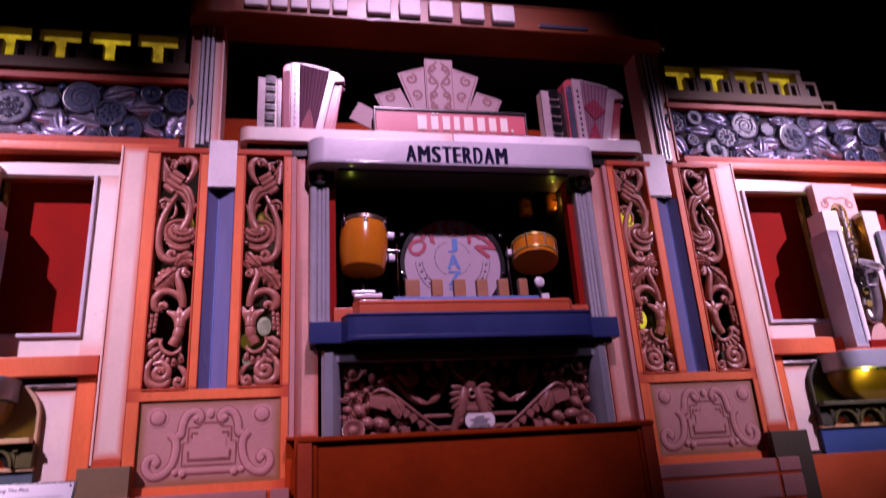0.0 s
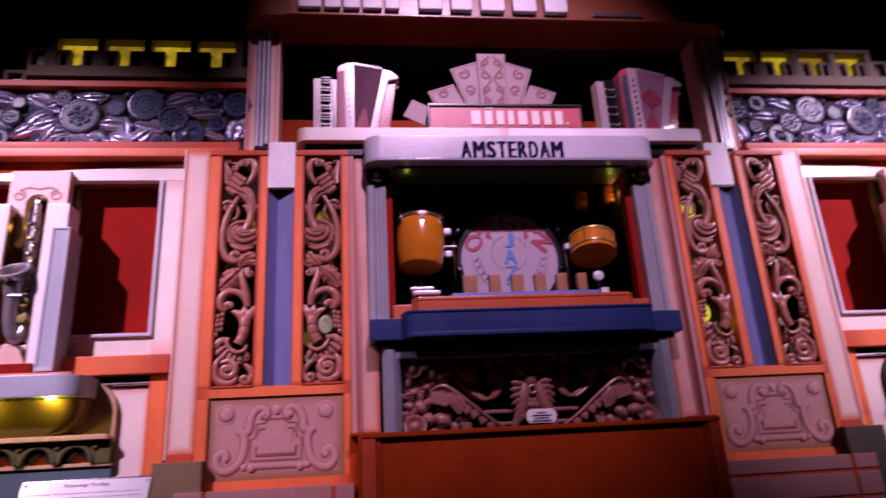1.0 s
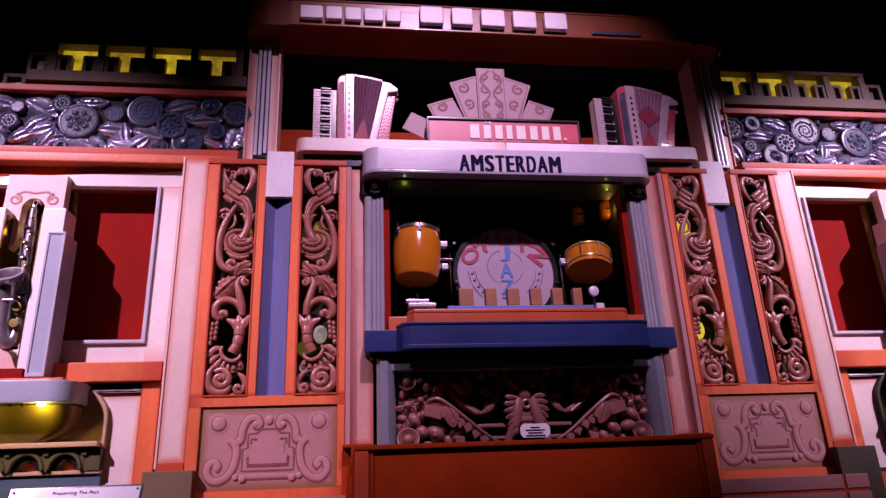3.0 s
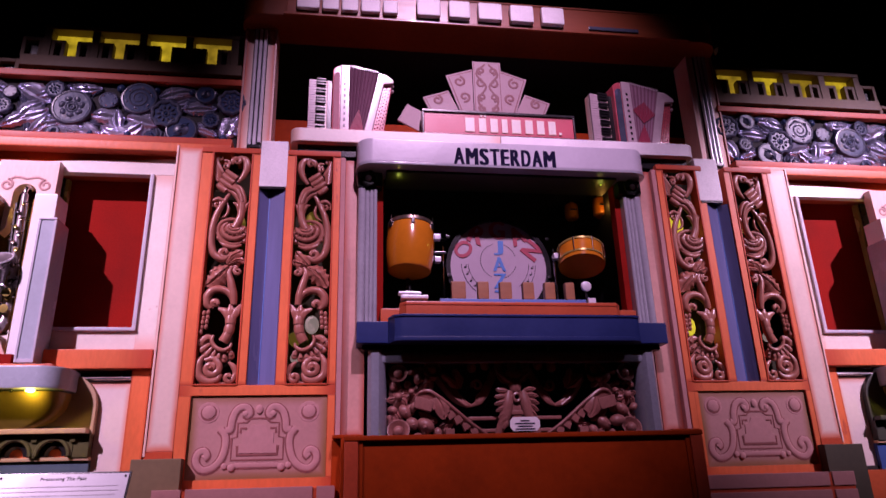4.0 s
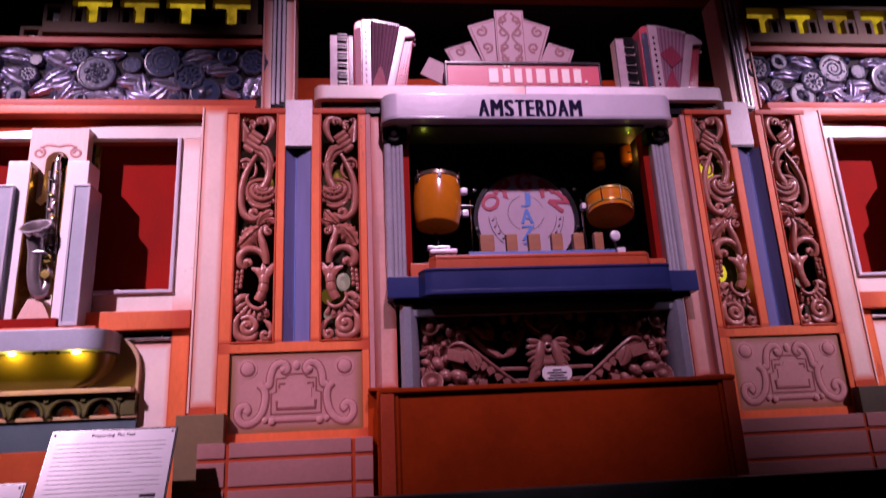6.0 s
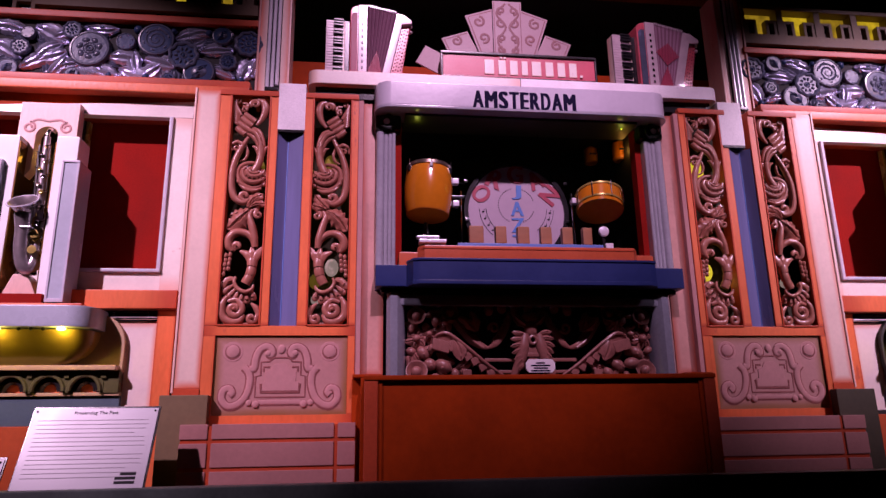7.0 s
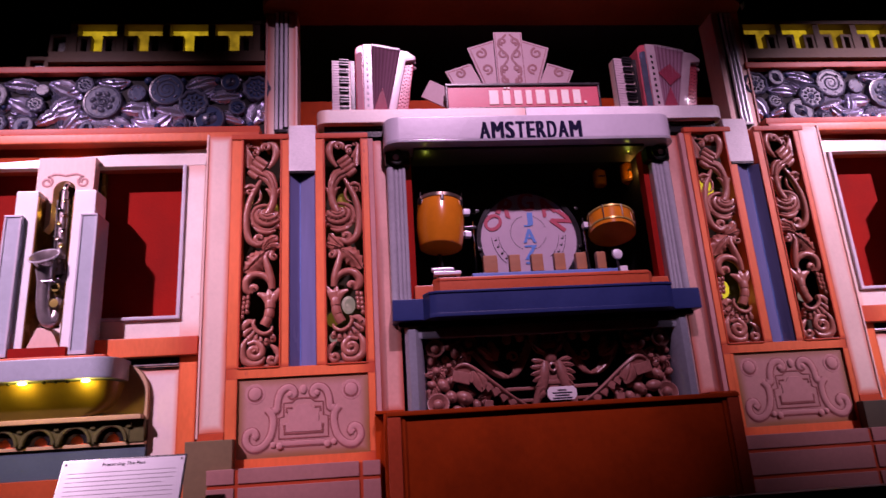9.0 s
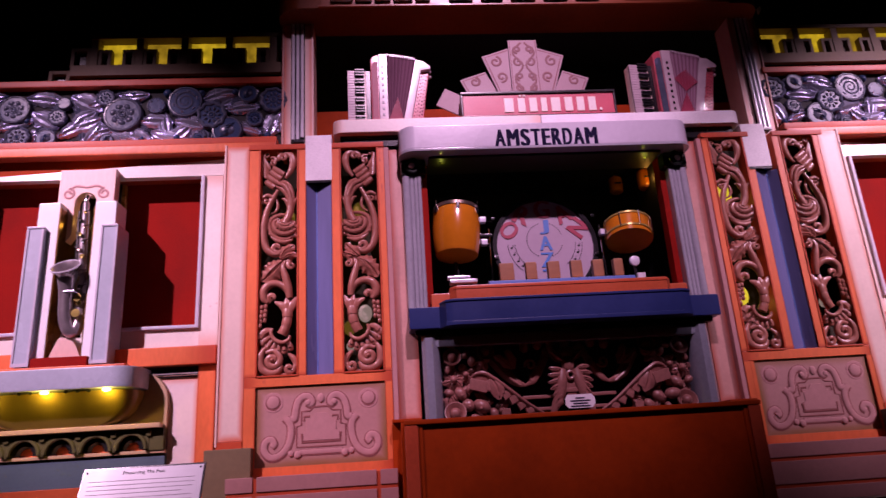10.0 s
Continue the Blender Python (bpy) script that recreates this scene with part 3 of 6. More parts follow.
    rod("stem", [(0.108, 1.136), (0.080, 1.083), (0.048, 1.011), (0.028, 0.927), (0.026, 0.843), (0.040, 0.772), (0.070, 0.734), (0.106, 0.724), (0.132, 0.744)], 0.0165, (0.55, 0.8, 0.95, 1.05, 1.1, 1.1, 1.0, 0.85, 0.7), 0.022, 1.05, 14)
    curl(0.043, 1.066, 0.020, 20, 1.0, 0.0080, 0.014, [(0.060, 1.086), (0.040, 1.101), (0.018, 1.088), (0.014, 1.052)])
    rod("hook", [(0.018, 1.086), (0.046, 1.101), (0.078, 1.090), (0.096, 1.110)], 0.0110, (0.8, 1.1, 1.0, 0.5), 0.018, 1.05)
    rod("sprig", [(0.090, 1.100), (0.106, 1.045), (0.096, 1.003), (0.064, 0.984)], 0.0070, (0.6, 1.2, 1.0, 0.4), 0.034)
    # leaves across the middle
    leafy(0.126, 0.694, 0.120, 0.070, 47, 0.024, 2.6, 0.022)
    leafy(0.136, 0.690, 0.095, 0.055, 20, 0.020, 2.6, 0.020)
    leafy(0.130, 0.682, 0.108, 0.058, 200, 0.030, 3.5, 0.018)
    leafy(0.138, 0.680, 0.168, 0.100, 224, 0.018, 4.5, 0.026)
    leafy(0.112, 0.672, 0.080, 0.040, 248, 0.010, 2.5, 0.016)
    curl(0.191, 0.652, 0.023, 110, -1.1, 0.0095, 0.010, [(0.170, 0.682), (0.147, 0.662), (0.143, 0.632)])
    rod("stem", [(0.156, 0.680), (0.143, 0.638), (0.158, 0.580), (0.175, 0.511), (0.182, 0.452)], 0.0170, (0.5, 0.85, 1.1, 1.15, 0.9), 0.018, 1.05, 14)
    # arch over the grapes
    rod("stem", [(0.184, 0.452), (0.160, 0.512), (0.112, 0.541), (0.062, 0.535), (0.034, 0.500), (0.036, 0.455), (0.058, 0.430)], 0.0185, (0.6, 0.9, 1.05, 1.15, 1.15, 1.0, 0.6), 0.020, 1.05, 14)
    curl(0.080, 0.457, 0.026, 250, 1.1, 0.0115, 0.008)
    for i in range(5):
        for j in range(2 if i < 4 else 1):
            g = ball(B(), P(0.025 + 0.023 * j - 0.002 * i, 0.402 - 0.027 * i + 0.005 * j, 0.014 + 0.004 * (i % 2)), (0.0115, 0.012, 0.0165), 8, 6)
            part("grape", g, CARVE, parent)
    rod("grape_stalk", [(0.058, 0.436), (0.042, 0.400), (0.034, 0.330)], 0.005, None, 0.026)
    # calyx and banded horn
    for p in ([(0.162, 0.380), (0.142, 0.410), (0.100, 0.430)], [(0.171, 0.382), (0.169, 0.421), (0.164, 0.452)], [(0.182, 0.380), (0.201, 0.414), (0.224, 0.454)]):
        rod("petal", p, 0.0180, (1.1, 1.1, 0.35), 0.012, 0.6, 10)
    q = smooth_line([P(0.172, 0.384, 0.014), P(0.172, 0.332, 0.010), P(0.162, 0.283, 0.010), P(0.140, 0.240, 0.014)], 8)
    for k in range(3):
        part("horn", tube(B(), q[8 * k:8 * k + 8] if k < 2 else q[16:], 0.0300 - 0.001 * k, 16, 0.8, (0.93, 1.0, 1.0, 0.97)), CARVE, parent)
    part("horn_core", tube(B(), q, 0.025, 10, 0.8), CARVE, parent)
    # ring and scalloped skirt
    rod("ring", [(0.090, 0.276), (0.082, 0.245), (0.102, 0.209), (0.144, 0.190), (0.180, 0.206), (0.188, 0.230)], 0.0095, (0.6, 1, 1.1, 1, 0.6), 0.000, 0.9)
    for i, p in enumerate(([(0.085, 0.262), (0.050, 0.262), (0.016, 0.232)], [(0.082, 0.236), (0.054, 0.216), (0.030, 0.196)], [(0.092, 0.216), (0.072, 0.190), (0.058, 0.172)], [(0.110, 0.200), (0.096, 0.174), (0.088, 0.154)], [(0.131, 0.192), (0.124, 0.165), (0.119, 0.144)], [(0.152, 0.191), (0.153, 0.164), (0.153, 0.143)], [(0.172, 0.200), (0.183, 0.178), (0.188, 0.160)])):
        rod("petal_rim", p, 0.0158 if i else 0.021, (0.5, 0.95, 1.0), 0.026, 0.6, 10)
        part("petal_end", ball(B(), P(p[2][0], p[2][1], 0.026), ((0.0185, 0.012, 0.0185) if i else (0.024, 0.014, 0.024)), 12, 8), CARVE, parent)
        rod("petal", [p[0], p[1], (0.3 * p[1][0] + 0.7 * p[2][0], 0.3 * p[1][1] + 0.7 * p[2][1])], 0.0095 if i else 0.013, (0.5, 1.0, 1.1), 0.014, 0.7, 8)
    # foot volutes
    curl(0.089, 0.094, 0.044, 40, 1.35, 0.0145, 0.008, [(0.096, 0.150), (0.050, 0.140)])
    rod("foot", [(0.044, 0.168), (0.020, 0.120), (0.026, 0.056), (0.068, 0.026), (0.118, 0.030), (0.142, 0.066)], 0.0185, (0.5, 1.0, 1.1, 1.0, 0.9, 0.5), 0.024, 0.95, 14)
    curl(0.184, 0.045, 0.027, 20, 1.25, 0.0110, 0.010, [(0.215, 0.060), (0.208, 0.095)])
    rod("stem", [(0.176, 0.130), (0.204, 0.104), (0.220, 0.066), (0.214, 0.026)], 0.0140, (0.4, 1, 1, 0.6), 0.026, 0.75)
    rod("foot_bar", [(0.030, 0.012), (0.110, 0.012), (0.200, 0.012)], 0.010, None, 0.036)


def ornament(cx, z0, parent):
    """The painted relief of the lower panel: roundels, volutes and a crowned cartouche."""
    def ridge(pts, r, y=0.0100):
        q = smooth_line([(cx + a, y, z0 + b) for a, b in pts], 6)
        part("outline", tube(B(), [(p.x, y + 0.0022, p.z - 0.003) for p in q], r * 1.45, 10, 0.08), MAUVE, parent)
        part("ridge", tube(B(), q, r, 12, 0.16), ROSE, parent)

    def step_line(pts, r):
        part("outline", tube(B(), [(cx + a, 0.0128, z0 + b) for a, b in pts], r, 6, 0.3), MAUVE, parent)

    for s in (-1, 1):
        part("outline", lathe(B(), [(0.055, 0), (0.053, 0.002), (0.0, 0.002)], Matrix.Translation((cx + s * 0.263, 0.0135, z0 + 0.325)) @ FRONT), ROSE, parent)
        part("outline", lathe(B(), [(0.043, 0), (0.041, 0.003), (0.0, 0.003)], Matrix.Translation((cx + s * 0.263, 0.0130, z0 + 0.323)) @ FRONT), MAUVE, parent)
        part("roundel", lathe(B(), [(0.036, 0), (0.034, 0.004), (0.024, 0.007), (0.0, 0.008)], Matrix.Translation((cx + s * 0.263, 0.0115, z0 + 0.327)) @ FRONT), ROSE, parent)
        # crown volute, its band stepping outwards at the shoulder
        ridge([(s * a, b) for a, b in ((0.072, 0.318), (0.058, 0.308), (0.050, 0.326), (0.066, 0.350), (0.096, 0.352), (0.124, 0.330), (0.140, 0.285), (0.146, 0.236), (0.170, 0.232))], 0.0165)
        part("boss", ball(B(), (cx + s * 0.073, 0.010, z0 + 0.316), (0.017, 0.006, 0.017)), ROSE, parent)
        # leg sweeping out to the foot volute
        ridge([(s * a, b) for a, b in ((0.196, 0.240), (0.170, 0.205), (0.166, 0.150), (0.184, 0.085), (0.225, 0.042), (0.275, 0.034), (0.308, 0.070), (0.303, 0.115), (0.272, 0.128), (0.256, 0.105), (0.270, 0.090))], 0.0165)
        step_line([(s * a, b) for a, b in ((0.0, 0.292), (0.040, 0.290), (0.062, 0.270), (0.108, 0.268), (0.108, 0.195), (0.134, 0.190), (0.134, 0.078), (0.0, 0.078))], 0.0055)
        step_line([(s * a, b) for a, b in ((0.060, 0.240), (0.092, 0.240), (0.092, 0.215))], 0.0065)
        step_line([(s * a, b) for a, b in ((0.104, 0.150), (0.104, 0.104), (0.0, 0.104))], 0.0085)
        part("boss", ball(B(), (cx + s * 0.164, 0.010, z0 + 0.048), (0.017, 0.006, 0.017)), ROSE, parent)
        part("boss", ball(B(), (cx + s * 0.128, 0.009, z0 + 0.040), (0.020, 0.007, 0.020)), ROSE, parent)
    part("boss", ball(B(), (cx, 0.011, z0 + 0.338), (0.020, 0.006, 0.026)), ROSE, parent)
    ridge([(-0.115, 0.052), (0, 0.052), (0.115, 0.052)], 0.013)
    part("cartouche", prism(B(), [(cx + a, z0 + b) for a, b in ((-0.098, 0.112), (0.098, 0.112), (0.098, 0.158), (0.082, 0.162), (0.082, 0.215), (0.052, 0.226), (0.034, 0.258), (-0.034, 0.258), (-0.052, 0.226), (-0.082, 0.215), (-0.082, 0.162), (-0.098, 0.158))], 0.0095, 0.018, 0.002), ROSE, parent, "plain stepped tablet inside the painted scrollwork")


def pier(flip):
    FLIP[0] = flip
    c = -1.422 if flip > 0 else -1.446
    k = -1.422 if flip > 0 else -1.405  # the cap
    o = -1.422 if flip > 0 else -1.414  # the outer strip
    p = thing("organ_pier", "orange framed pier with pink carved scrollwork and blue centre column", "organ pier", (c, 0.1, 0), "", "piers beside the stage opening")
    for x0, x1, name in ((-0.428, -0.36, "stile"), (-0.129, -0.08, "stile"), (0.075, 0.127, "stile"), (0.36, 0.402, "stile")):
        part(name, box(B(), c + x0, c + x1, 0.0, 0.10, 2.0, 3.43 if x0 < 0.3 else 3.40, 0.004), ORANGE, p)
    part("rail", box(B(), c - 0.428, c + 0.402, 0.001, 0.10, 1.945, 2.0, 0.002), ORANGE, p)
    part("rail", box(B(), c - 0.428, c + 0.402, 0.001, 0.10, 1.44, 1.515, 0.002), ORANGE, p)
    for x, xb in ((-0.428, -0.36), (0.36, 0.402)):
        part("stile", box(B(), c + x, c + xb, 0.0, 0.10, 1.515, 1.945, 0.002), ORANGE, p)
    # raised red-orange mouldings round the tops of the carved strips
    for a, b in ((-0.428, -0.083), (0.080, 0.402)):
        part("moulding", box(B(), c + a, c + b, -0.008, 0.04, 3.398, 3.434, 0.006), REDOR, p)
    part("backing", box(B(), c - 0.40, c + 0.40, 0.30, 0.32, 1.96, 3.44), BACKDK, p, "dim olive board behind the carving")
    part("cap", box(B(), k - 0.083, k + 0.080, -0.003, 0.10, 3.183, 3.492, 0.006), SPECK, p, "speckled white block on the blue column")
    # Solid black strip drawn as the shadow line below the cap.
    part("black_shadow_strip", box(B(), k - 0.078, k + 0.073, -0.005, 0.10, 3.168, 3.183, 0.0), BLACKP, p)
    bm = slab(B(), [(c - 0.080, 0.012), (c - 0.0745, 0.008), (c - 0.022, 0.050), (c - 0.018, 0.050), (c + 0.0695, 0.008), (c + 0.075, 0.012), (c + 0.075, 0.09), (c - 0.080, 0.09)], 2.0, 3.169)
    # The gloss highlight along the fold, made as a lighter blue rod.
    part("column_glint", tube(B(), [(c - 0.020, 0.049, 2.003), (c - 0.020, 0.049, 3.166)], 0.0030, 8), SKYBLUE, p, "thin lighter blue bead standing in for a glint")
    part("column", bm, BLUEGLOSS, p, "glossy blue channel column folded inwards", angle=12)
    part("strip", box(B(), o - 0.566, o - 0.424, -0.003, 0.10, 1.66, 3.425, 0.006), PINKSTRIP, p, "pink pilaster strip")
    part("edge", box(B(), o - 0.572, o - 0.560, -0.009, 0.10, 1.635, 3.435, 0.003), PINKP, p)
    part("foot", box(B(), o - 0.566, o - 0.424, -0.006, 0.10, 1.60, 1.66, 0.004), REDOR, p)
    part("side_board", box(B(), c + 0.402, c + 0.432, 0.006, 0.30, 1.72, 3.40, 0.004), ROSE, p)
    part("side_board", box(B(), c + 0.432, c + 0.56, 0.045, 0.09, 1.72, 3.40, 0.004), SIDEP, p)
    part("side_foot", box(B(), c + 0.390, c + 0.470, -0.02, 0.09, 1.0, 1.70, 0.004), BROWNOR, p)
    inner, shift = (0.36, 0.0) if flip > 0 else (0.336, -0.013)
    if flip < 0:
        part("panel_edge", box(B(), c + inner, c + 0.362, 0.004, 0.09, 1.515, 1.945, 0.002), ORANGE, p)
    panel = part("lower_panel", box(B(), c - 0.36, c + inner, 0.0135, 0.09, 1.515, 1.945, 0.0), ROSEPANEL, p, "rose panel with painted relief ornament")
    ornament(c + shift, 1.532, panel)
    for x in (c - 0.36, c + 0.128):
        for bx in ((x - 0.004, x + 0.006, 2.0, 3.40), (x + 0.226, x + 0.236, 2.0, 3.40), (x + 0.006, x + 0.226, 1.997, 2.007)):
            part("bead", box(B(), bx[0], bx[1], -0.005, 0.05, bx[2], bx[3], 0.003), REDOR, p)
    for x, mirror in ((c - 0.36, False), (c + 0.128, True)):
        carved = part("carved_back", box(B(), x, x + 0.231, 0.10, 0.115, 2.0, 2.02, 0.0), CARVE, p, "brown-pink carved openwork of scrolls and grapes")
        carving(x, 2.0, mirror, carved)
    # Dim yellow balls stand for bulb glow reflected on the backing.
    lit = ((0.262, 2.365, 0.060, BULBY), (0.250, 3.045, 0.075, BULBY), (0.255, 2.485, 0.030, BULBY), (-0.262, 2.30, 0.035, BULBW), (0.17, 2.20, 0.04, GLOWY)) if flip < 0 else ((0.255, 2.365, 0.055, BULBW), (0.235, 3.03, 0.05, GLOWY), (0.16, 2.28, 0.045, GLOWY), (0.165, 2.17, 0.03, BULBW), (-0.20, 2.99, 0.05, GLOWY))
    for x, z, rz, mat in lit:
        part("bulb", ball(B(), (c + x, 0.13, z), (0.6 * rz + 0.008, 0.025, rz)), mat, p, "coloured bulb behind the carving, the dim yellow ones stand-ins for reflected glow")
    # olive block and boarded base below
    part("block", box(B(), c - 0.612, c - 0.365, -0.06, 0.10, 1.0, 1.622, 0.005), OLIVE if flip > 0 else OLIVEGREEN, p, "olive painted plinth block")
    for z0, z1 in ((1.395, 1.470), (1.255, 1.375), (1.08, 1.235)):
        for x0, x1 in ((-0.485, -0.345), (-0.325, 0.300), (0.320, 0.412)) if flip > 0 else ((-0.485, -0.345), (-0.325, 0.412)):
            part("board", box(B(), c + x0, c + x1, -0.105, -0.06, z0, z1, 0.004), BASEP, p)
    part("groove_back", box(B(), c - 0.480, c + 0.408, -0.098, 0.10, 1.0, 1.462, 0.0), REDOR, p, "red grooves between the base boards")
    FLIP[0] = 1
    return p


pier(1)
pier(-1)


# ---- upper columns with chrome rods ----
for side in (1, -1):
    FLIP[0] = side
    u = 0.0 if side > 0 else -0.026
    q = thing("upper_column", "pink upper column with orange edges and three chrome rods", "column", (-1.575, 0.27, 3.49), "", "columns under the name beam")
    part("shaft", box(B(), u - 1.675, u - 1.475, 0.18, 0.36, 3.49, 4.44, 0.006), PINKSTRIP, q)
    part("edge", box(B(), u - 1.683, u - 1.668, 0.170, 0.36, 3.44, 4.44, 0.004), SIDEP, q)
    part("edge", box(B(), u - 1.486, u - 1.472, 0.170, 0.36, 3.44, 4.44, 0.004), PINKP, q)
    part("rod_groove", box(B(), u - 1.622, u - 1.530, 0.174, 0.182, 3.53, 4.43, 0.0), BLACKP, q, "dark backing behind the rods")
    for i, x in enumerate((u - 1.606, u - 1.576, u - 1.546)):
        part("rod", tube(B(), [(x, 0.163, 3.545 + 0.018 * (i == 2)), (x, 0.163, 4.425)], 0.0115, 10), RODS, q, "chrome rod")
    part("clip", box(B(), u - 1.618, u - 1.534, 0.150, 0.18, 3.522, 3.545, 0.003), BLACKP, q)
    FLIP[0] = 1

# ---- beam with block lettering ----
beam = thing("name_beam", "burnt orange top beam with raised silver block lettering", "beam", (0, 0.15, 4.43))
part("beam_body", slab(B(), [(-1.70, 0.32), (-1.70, 0.16)] + arc(-1.54, 0.16, 0.16, 180, 270, 8) + arc(1.54, 0.16, 0.16, 270, 360, 8) + [(1.70, 0.16), (1.70, 0.32)], 4.435, 4.66, 0.012), BEAMP, beam)
part("sign_panel", box(B(), -1.40, 1.42, -0.006, 0.02, 4.456, 4.638, 0.003), BEAMGLOSS, beam, "polished brown panel behind the lettering")
part("lip", box(B(), -1.42, 1.44, -0.014, 0.02, 4.438, 4.454, 0.004), BEAMGLOSS, beam)
part("lip", box(B(), -1.42, 1.44, -0.010, 0.02, 4.640, 4.654, 0.004), BEAMP, beam)
part("end_bracket", prism(B(), [(1.692, 4.452), (1.722, 4.475), (1.716, 4.425), (1.698, 4.405)], 0.08, 0.10, 0.002), WHITE, beam, "small pale bracket at the beam's end")
x = -1.335
for w in (0.15, 0.11, 0.11, 0.13, 0.10):
    part("sign_block", box(B(), x, x + w, -0.045, -0.006, 4.475, 4.578, 0.014), SPECK, beam)
    x += w + 0.018
x = -0.535
for w in (0.165, 0.15, 0.17, 0.17, 0.165):
    part("sign_block", box(B(), x, x + w, -0.055, -0.006, 4.470, 4.610, 0.018), SPECK, beam)
    x += w + 0.055
part("sign_bar", box(B(), 0.69, 1.06, -0.02, -0.006, 4.470, 4.498, 0.006), DULLSILVER, beam)

# ---- back of the upper stage ----
screen = thing("stage_screen", "dark red board and black sheets for the dark opening behind the accordions", "stage screen", (0, 0.62, 3.45))
part("red_board", box(B(), -1.66, 1.66, 0.60, 0.64, 3.45, 3.99, 0.004), BROWNOR, screen)
# Black sheets added to stand for the dark opening above the red board.
part("opening_sheet", box(B(), -1.70, 1.70, 1.10, 1.14, 3.45, 4.70, 0), BLACK, screen, "black sheet standing for the dark opening")
part("opening_sheet_top", box(B(), -1.70, 1.70, 0.32, 1.14, 4.60, 4.64, 0), BLACK, screen)

# ---- shelf and canopy ----
def rounded_plan(half, y0, y1, r, n=8):
    pts = [(x, y) for x, y in arc(-half + r, y0 + r, r, 180, 270, n)] + [(x, y) for x, y in arc(half - r, y0 + r, r, 270, 360, n)]
    return pts + [(half, y1), (-half, y1)]


shelf = thing("stage_shelf", "white speckled shelf with rounded corners carrying the accordions", "shelf", (0, 0.2, 3.49))
for a, b in ((-1, 0), (0, 1)):
    pts = rounded_plan(1.335, -0.02, 0.55, 0.06)
    half = [(x, y) for x, y in pts if (x < 0) == (a < 0)]
    half = half + [(-0.002, -0.02)] if a < 0 else [(0.002, -0.02)] + half
    half = [p for p in half if p[1] < 0.5] + ([] if a < 0 else [(1.335, 0.55), (0.002, 0.55)])
    if a < 0:
        half = half + [(-0.002, 0.55), (-1.335, 0.55)]
    part("shelf_board", slab(B(), half, 3.495, 3.587, 0.006), WHITE if a < 0 else SPECK, shelf)
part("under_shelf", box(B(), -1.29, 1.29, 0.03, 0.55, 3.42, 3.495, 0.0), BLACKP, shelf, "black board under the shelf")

canopy = thing("stage_canopy", "lilac white canopy with rounded corners and black capitals spelling a city", "canopy", (0, 0, 3.3))
part("canopy_body", slab(B(), rounded_plan(0.925, -0.13, 0.09, 0.10, 10), 3.318, 3.475, 0.010), LILAC, canopy)
part("canopy_edge", slab(B(), rounded_plan(0.928, -0.134, 0.09, 0.10, 10), 3.300, 3.318, 0.004), PILASTER, canopy)
x = -0.331
for ch in "AMSTERDAM":
    w = {"A": 0.064, "M": 0.074, "S": 0.056, "T": 0.056, "E": 0.050, "R": 0.058, "D": 0.056}[ch]
    part("letter", moved(text_mesh(ch, 0.114, w + 0.005, 0.004, 0.064), Matrix.Translation((x + w / 2, -0.132, 3.372))), NAVYINK, canopy, "navy-black capital letter")
    x += w + 0.0116

# ---- niche behind the canopy ----
niche = thing("stage_niche", "dark stage niche with grey fluted columns and red inner edges", "niche", (0, 0.4, 2.3))
part("niche_back", box(B(), -1.0, 1.0, 0.95, 1.0, 2.2, 3.45, 0), BLACK, niche)
part("niche_side", box(B(), -0.98, -0.80, 0.16, 0.95, 2.2, 3.42, 0), BLACK, niche)
part("niche_side", box(B(), 0.80, 0.98, 0.16, 0.95, 2.2, 3.42, 0), BLACK, niche)
part("niche_top", box(B(), -0.98, 0.98, 0.16, 0.95, 3.42, 3.49, 0), BLACK, niche)
part("niche_floor", box(B(), -0.98, 0.98, 0.10, 0.95, 2.30, 2.40, 0), BLACKP, niche)
part("soffit", box(B(), -0.74, 0.74, -0.05, 0.20, 3.285, 3.302, 0.003), SOFFIT, niche, "olive soffit board, colour darkened for the shade under the canopy")
for s in (-1, 1):
    flutes = []
    for x, r in ((0.806, 0.012), (0.829, 0.012), (0.853, 0.013), (0.888, 0.024)):
        flutes.append(tube(B(), [(s * x, 0.010, 2.345), (s * x, 0.010, 3.19)], r, 14))
    col = part("pilaster", box(B(), s * 0.795, s * 0.905, 0.012, 0.10, 2.34, 3.20, 0.004), PILASTER, niche, "grey-blue fluted pilaster")
    for f in flutes:
        part("flute", f, PILASTER, col)
    part("red_edge", box(B(), s * 0.755, s * 0.793, 0.06, 0.14, 2.34, 3.30, 0.003), RED, niche, "red inner edge")
    cap = part("capital", box(B(), s * 0.76, s * 0.92, -0.015, 0.12, 3.20, 3.302, 0.02), DARKGREEN, niche, "dark green lacquered capital with a volute")
    part("volute", tube(B(), spiral(s * 0.848, 3.248, 0.048, 0.014, 90, 1.6 * s, -0.026), 0.0105, 10), DARKGREEN, cap)
    part("volute_disc", lathe(B(), [(0.050, 0.0), (0.048, 0.020), (0.036, 0.026), (0.0, 0.022)], Matrix.Translation((s * 0.848, -0.008, 3.248)) @ FRONT, 24), DARKGREEN, cap)
    # Silver ball in place of the bright reflection on the lacquered volute.
    part("volute_reflection", ball(B(), (s * 0.850, -0.034, 3.248), (0.020, 0.014, 0.020)), RODS, cap, "silver ball standing in for the reflection on the volute")

for s in (1,):
    part("soffit_lamp", ball(B(), (s * 0.66, 0.02, 3.280), (0.006, 0.006, 0.005), 10, 6), GREENLAMP, niche, "small greenish lamp under the soffit")

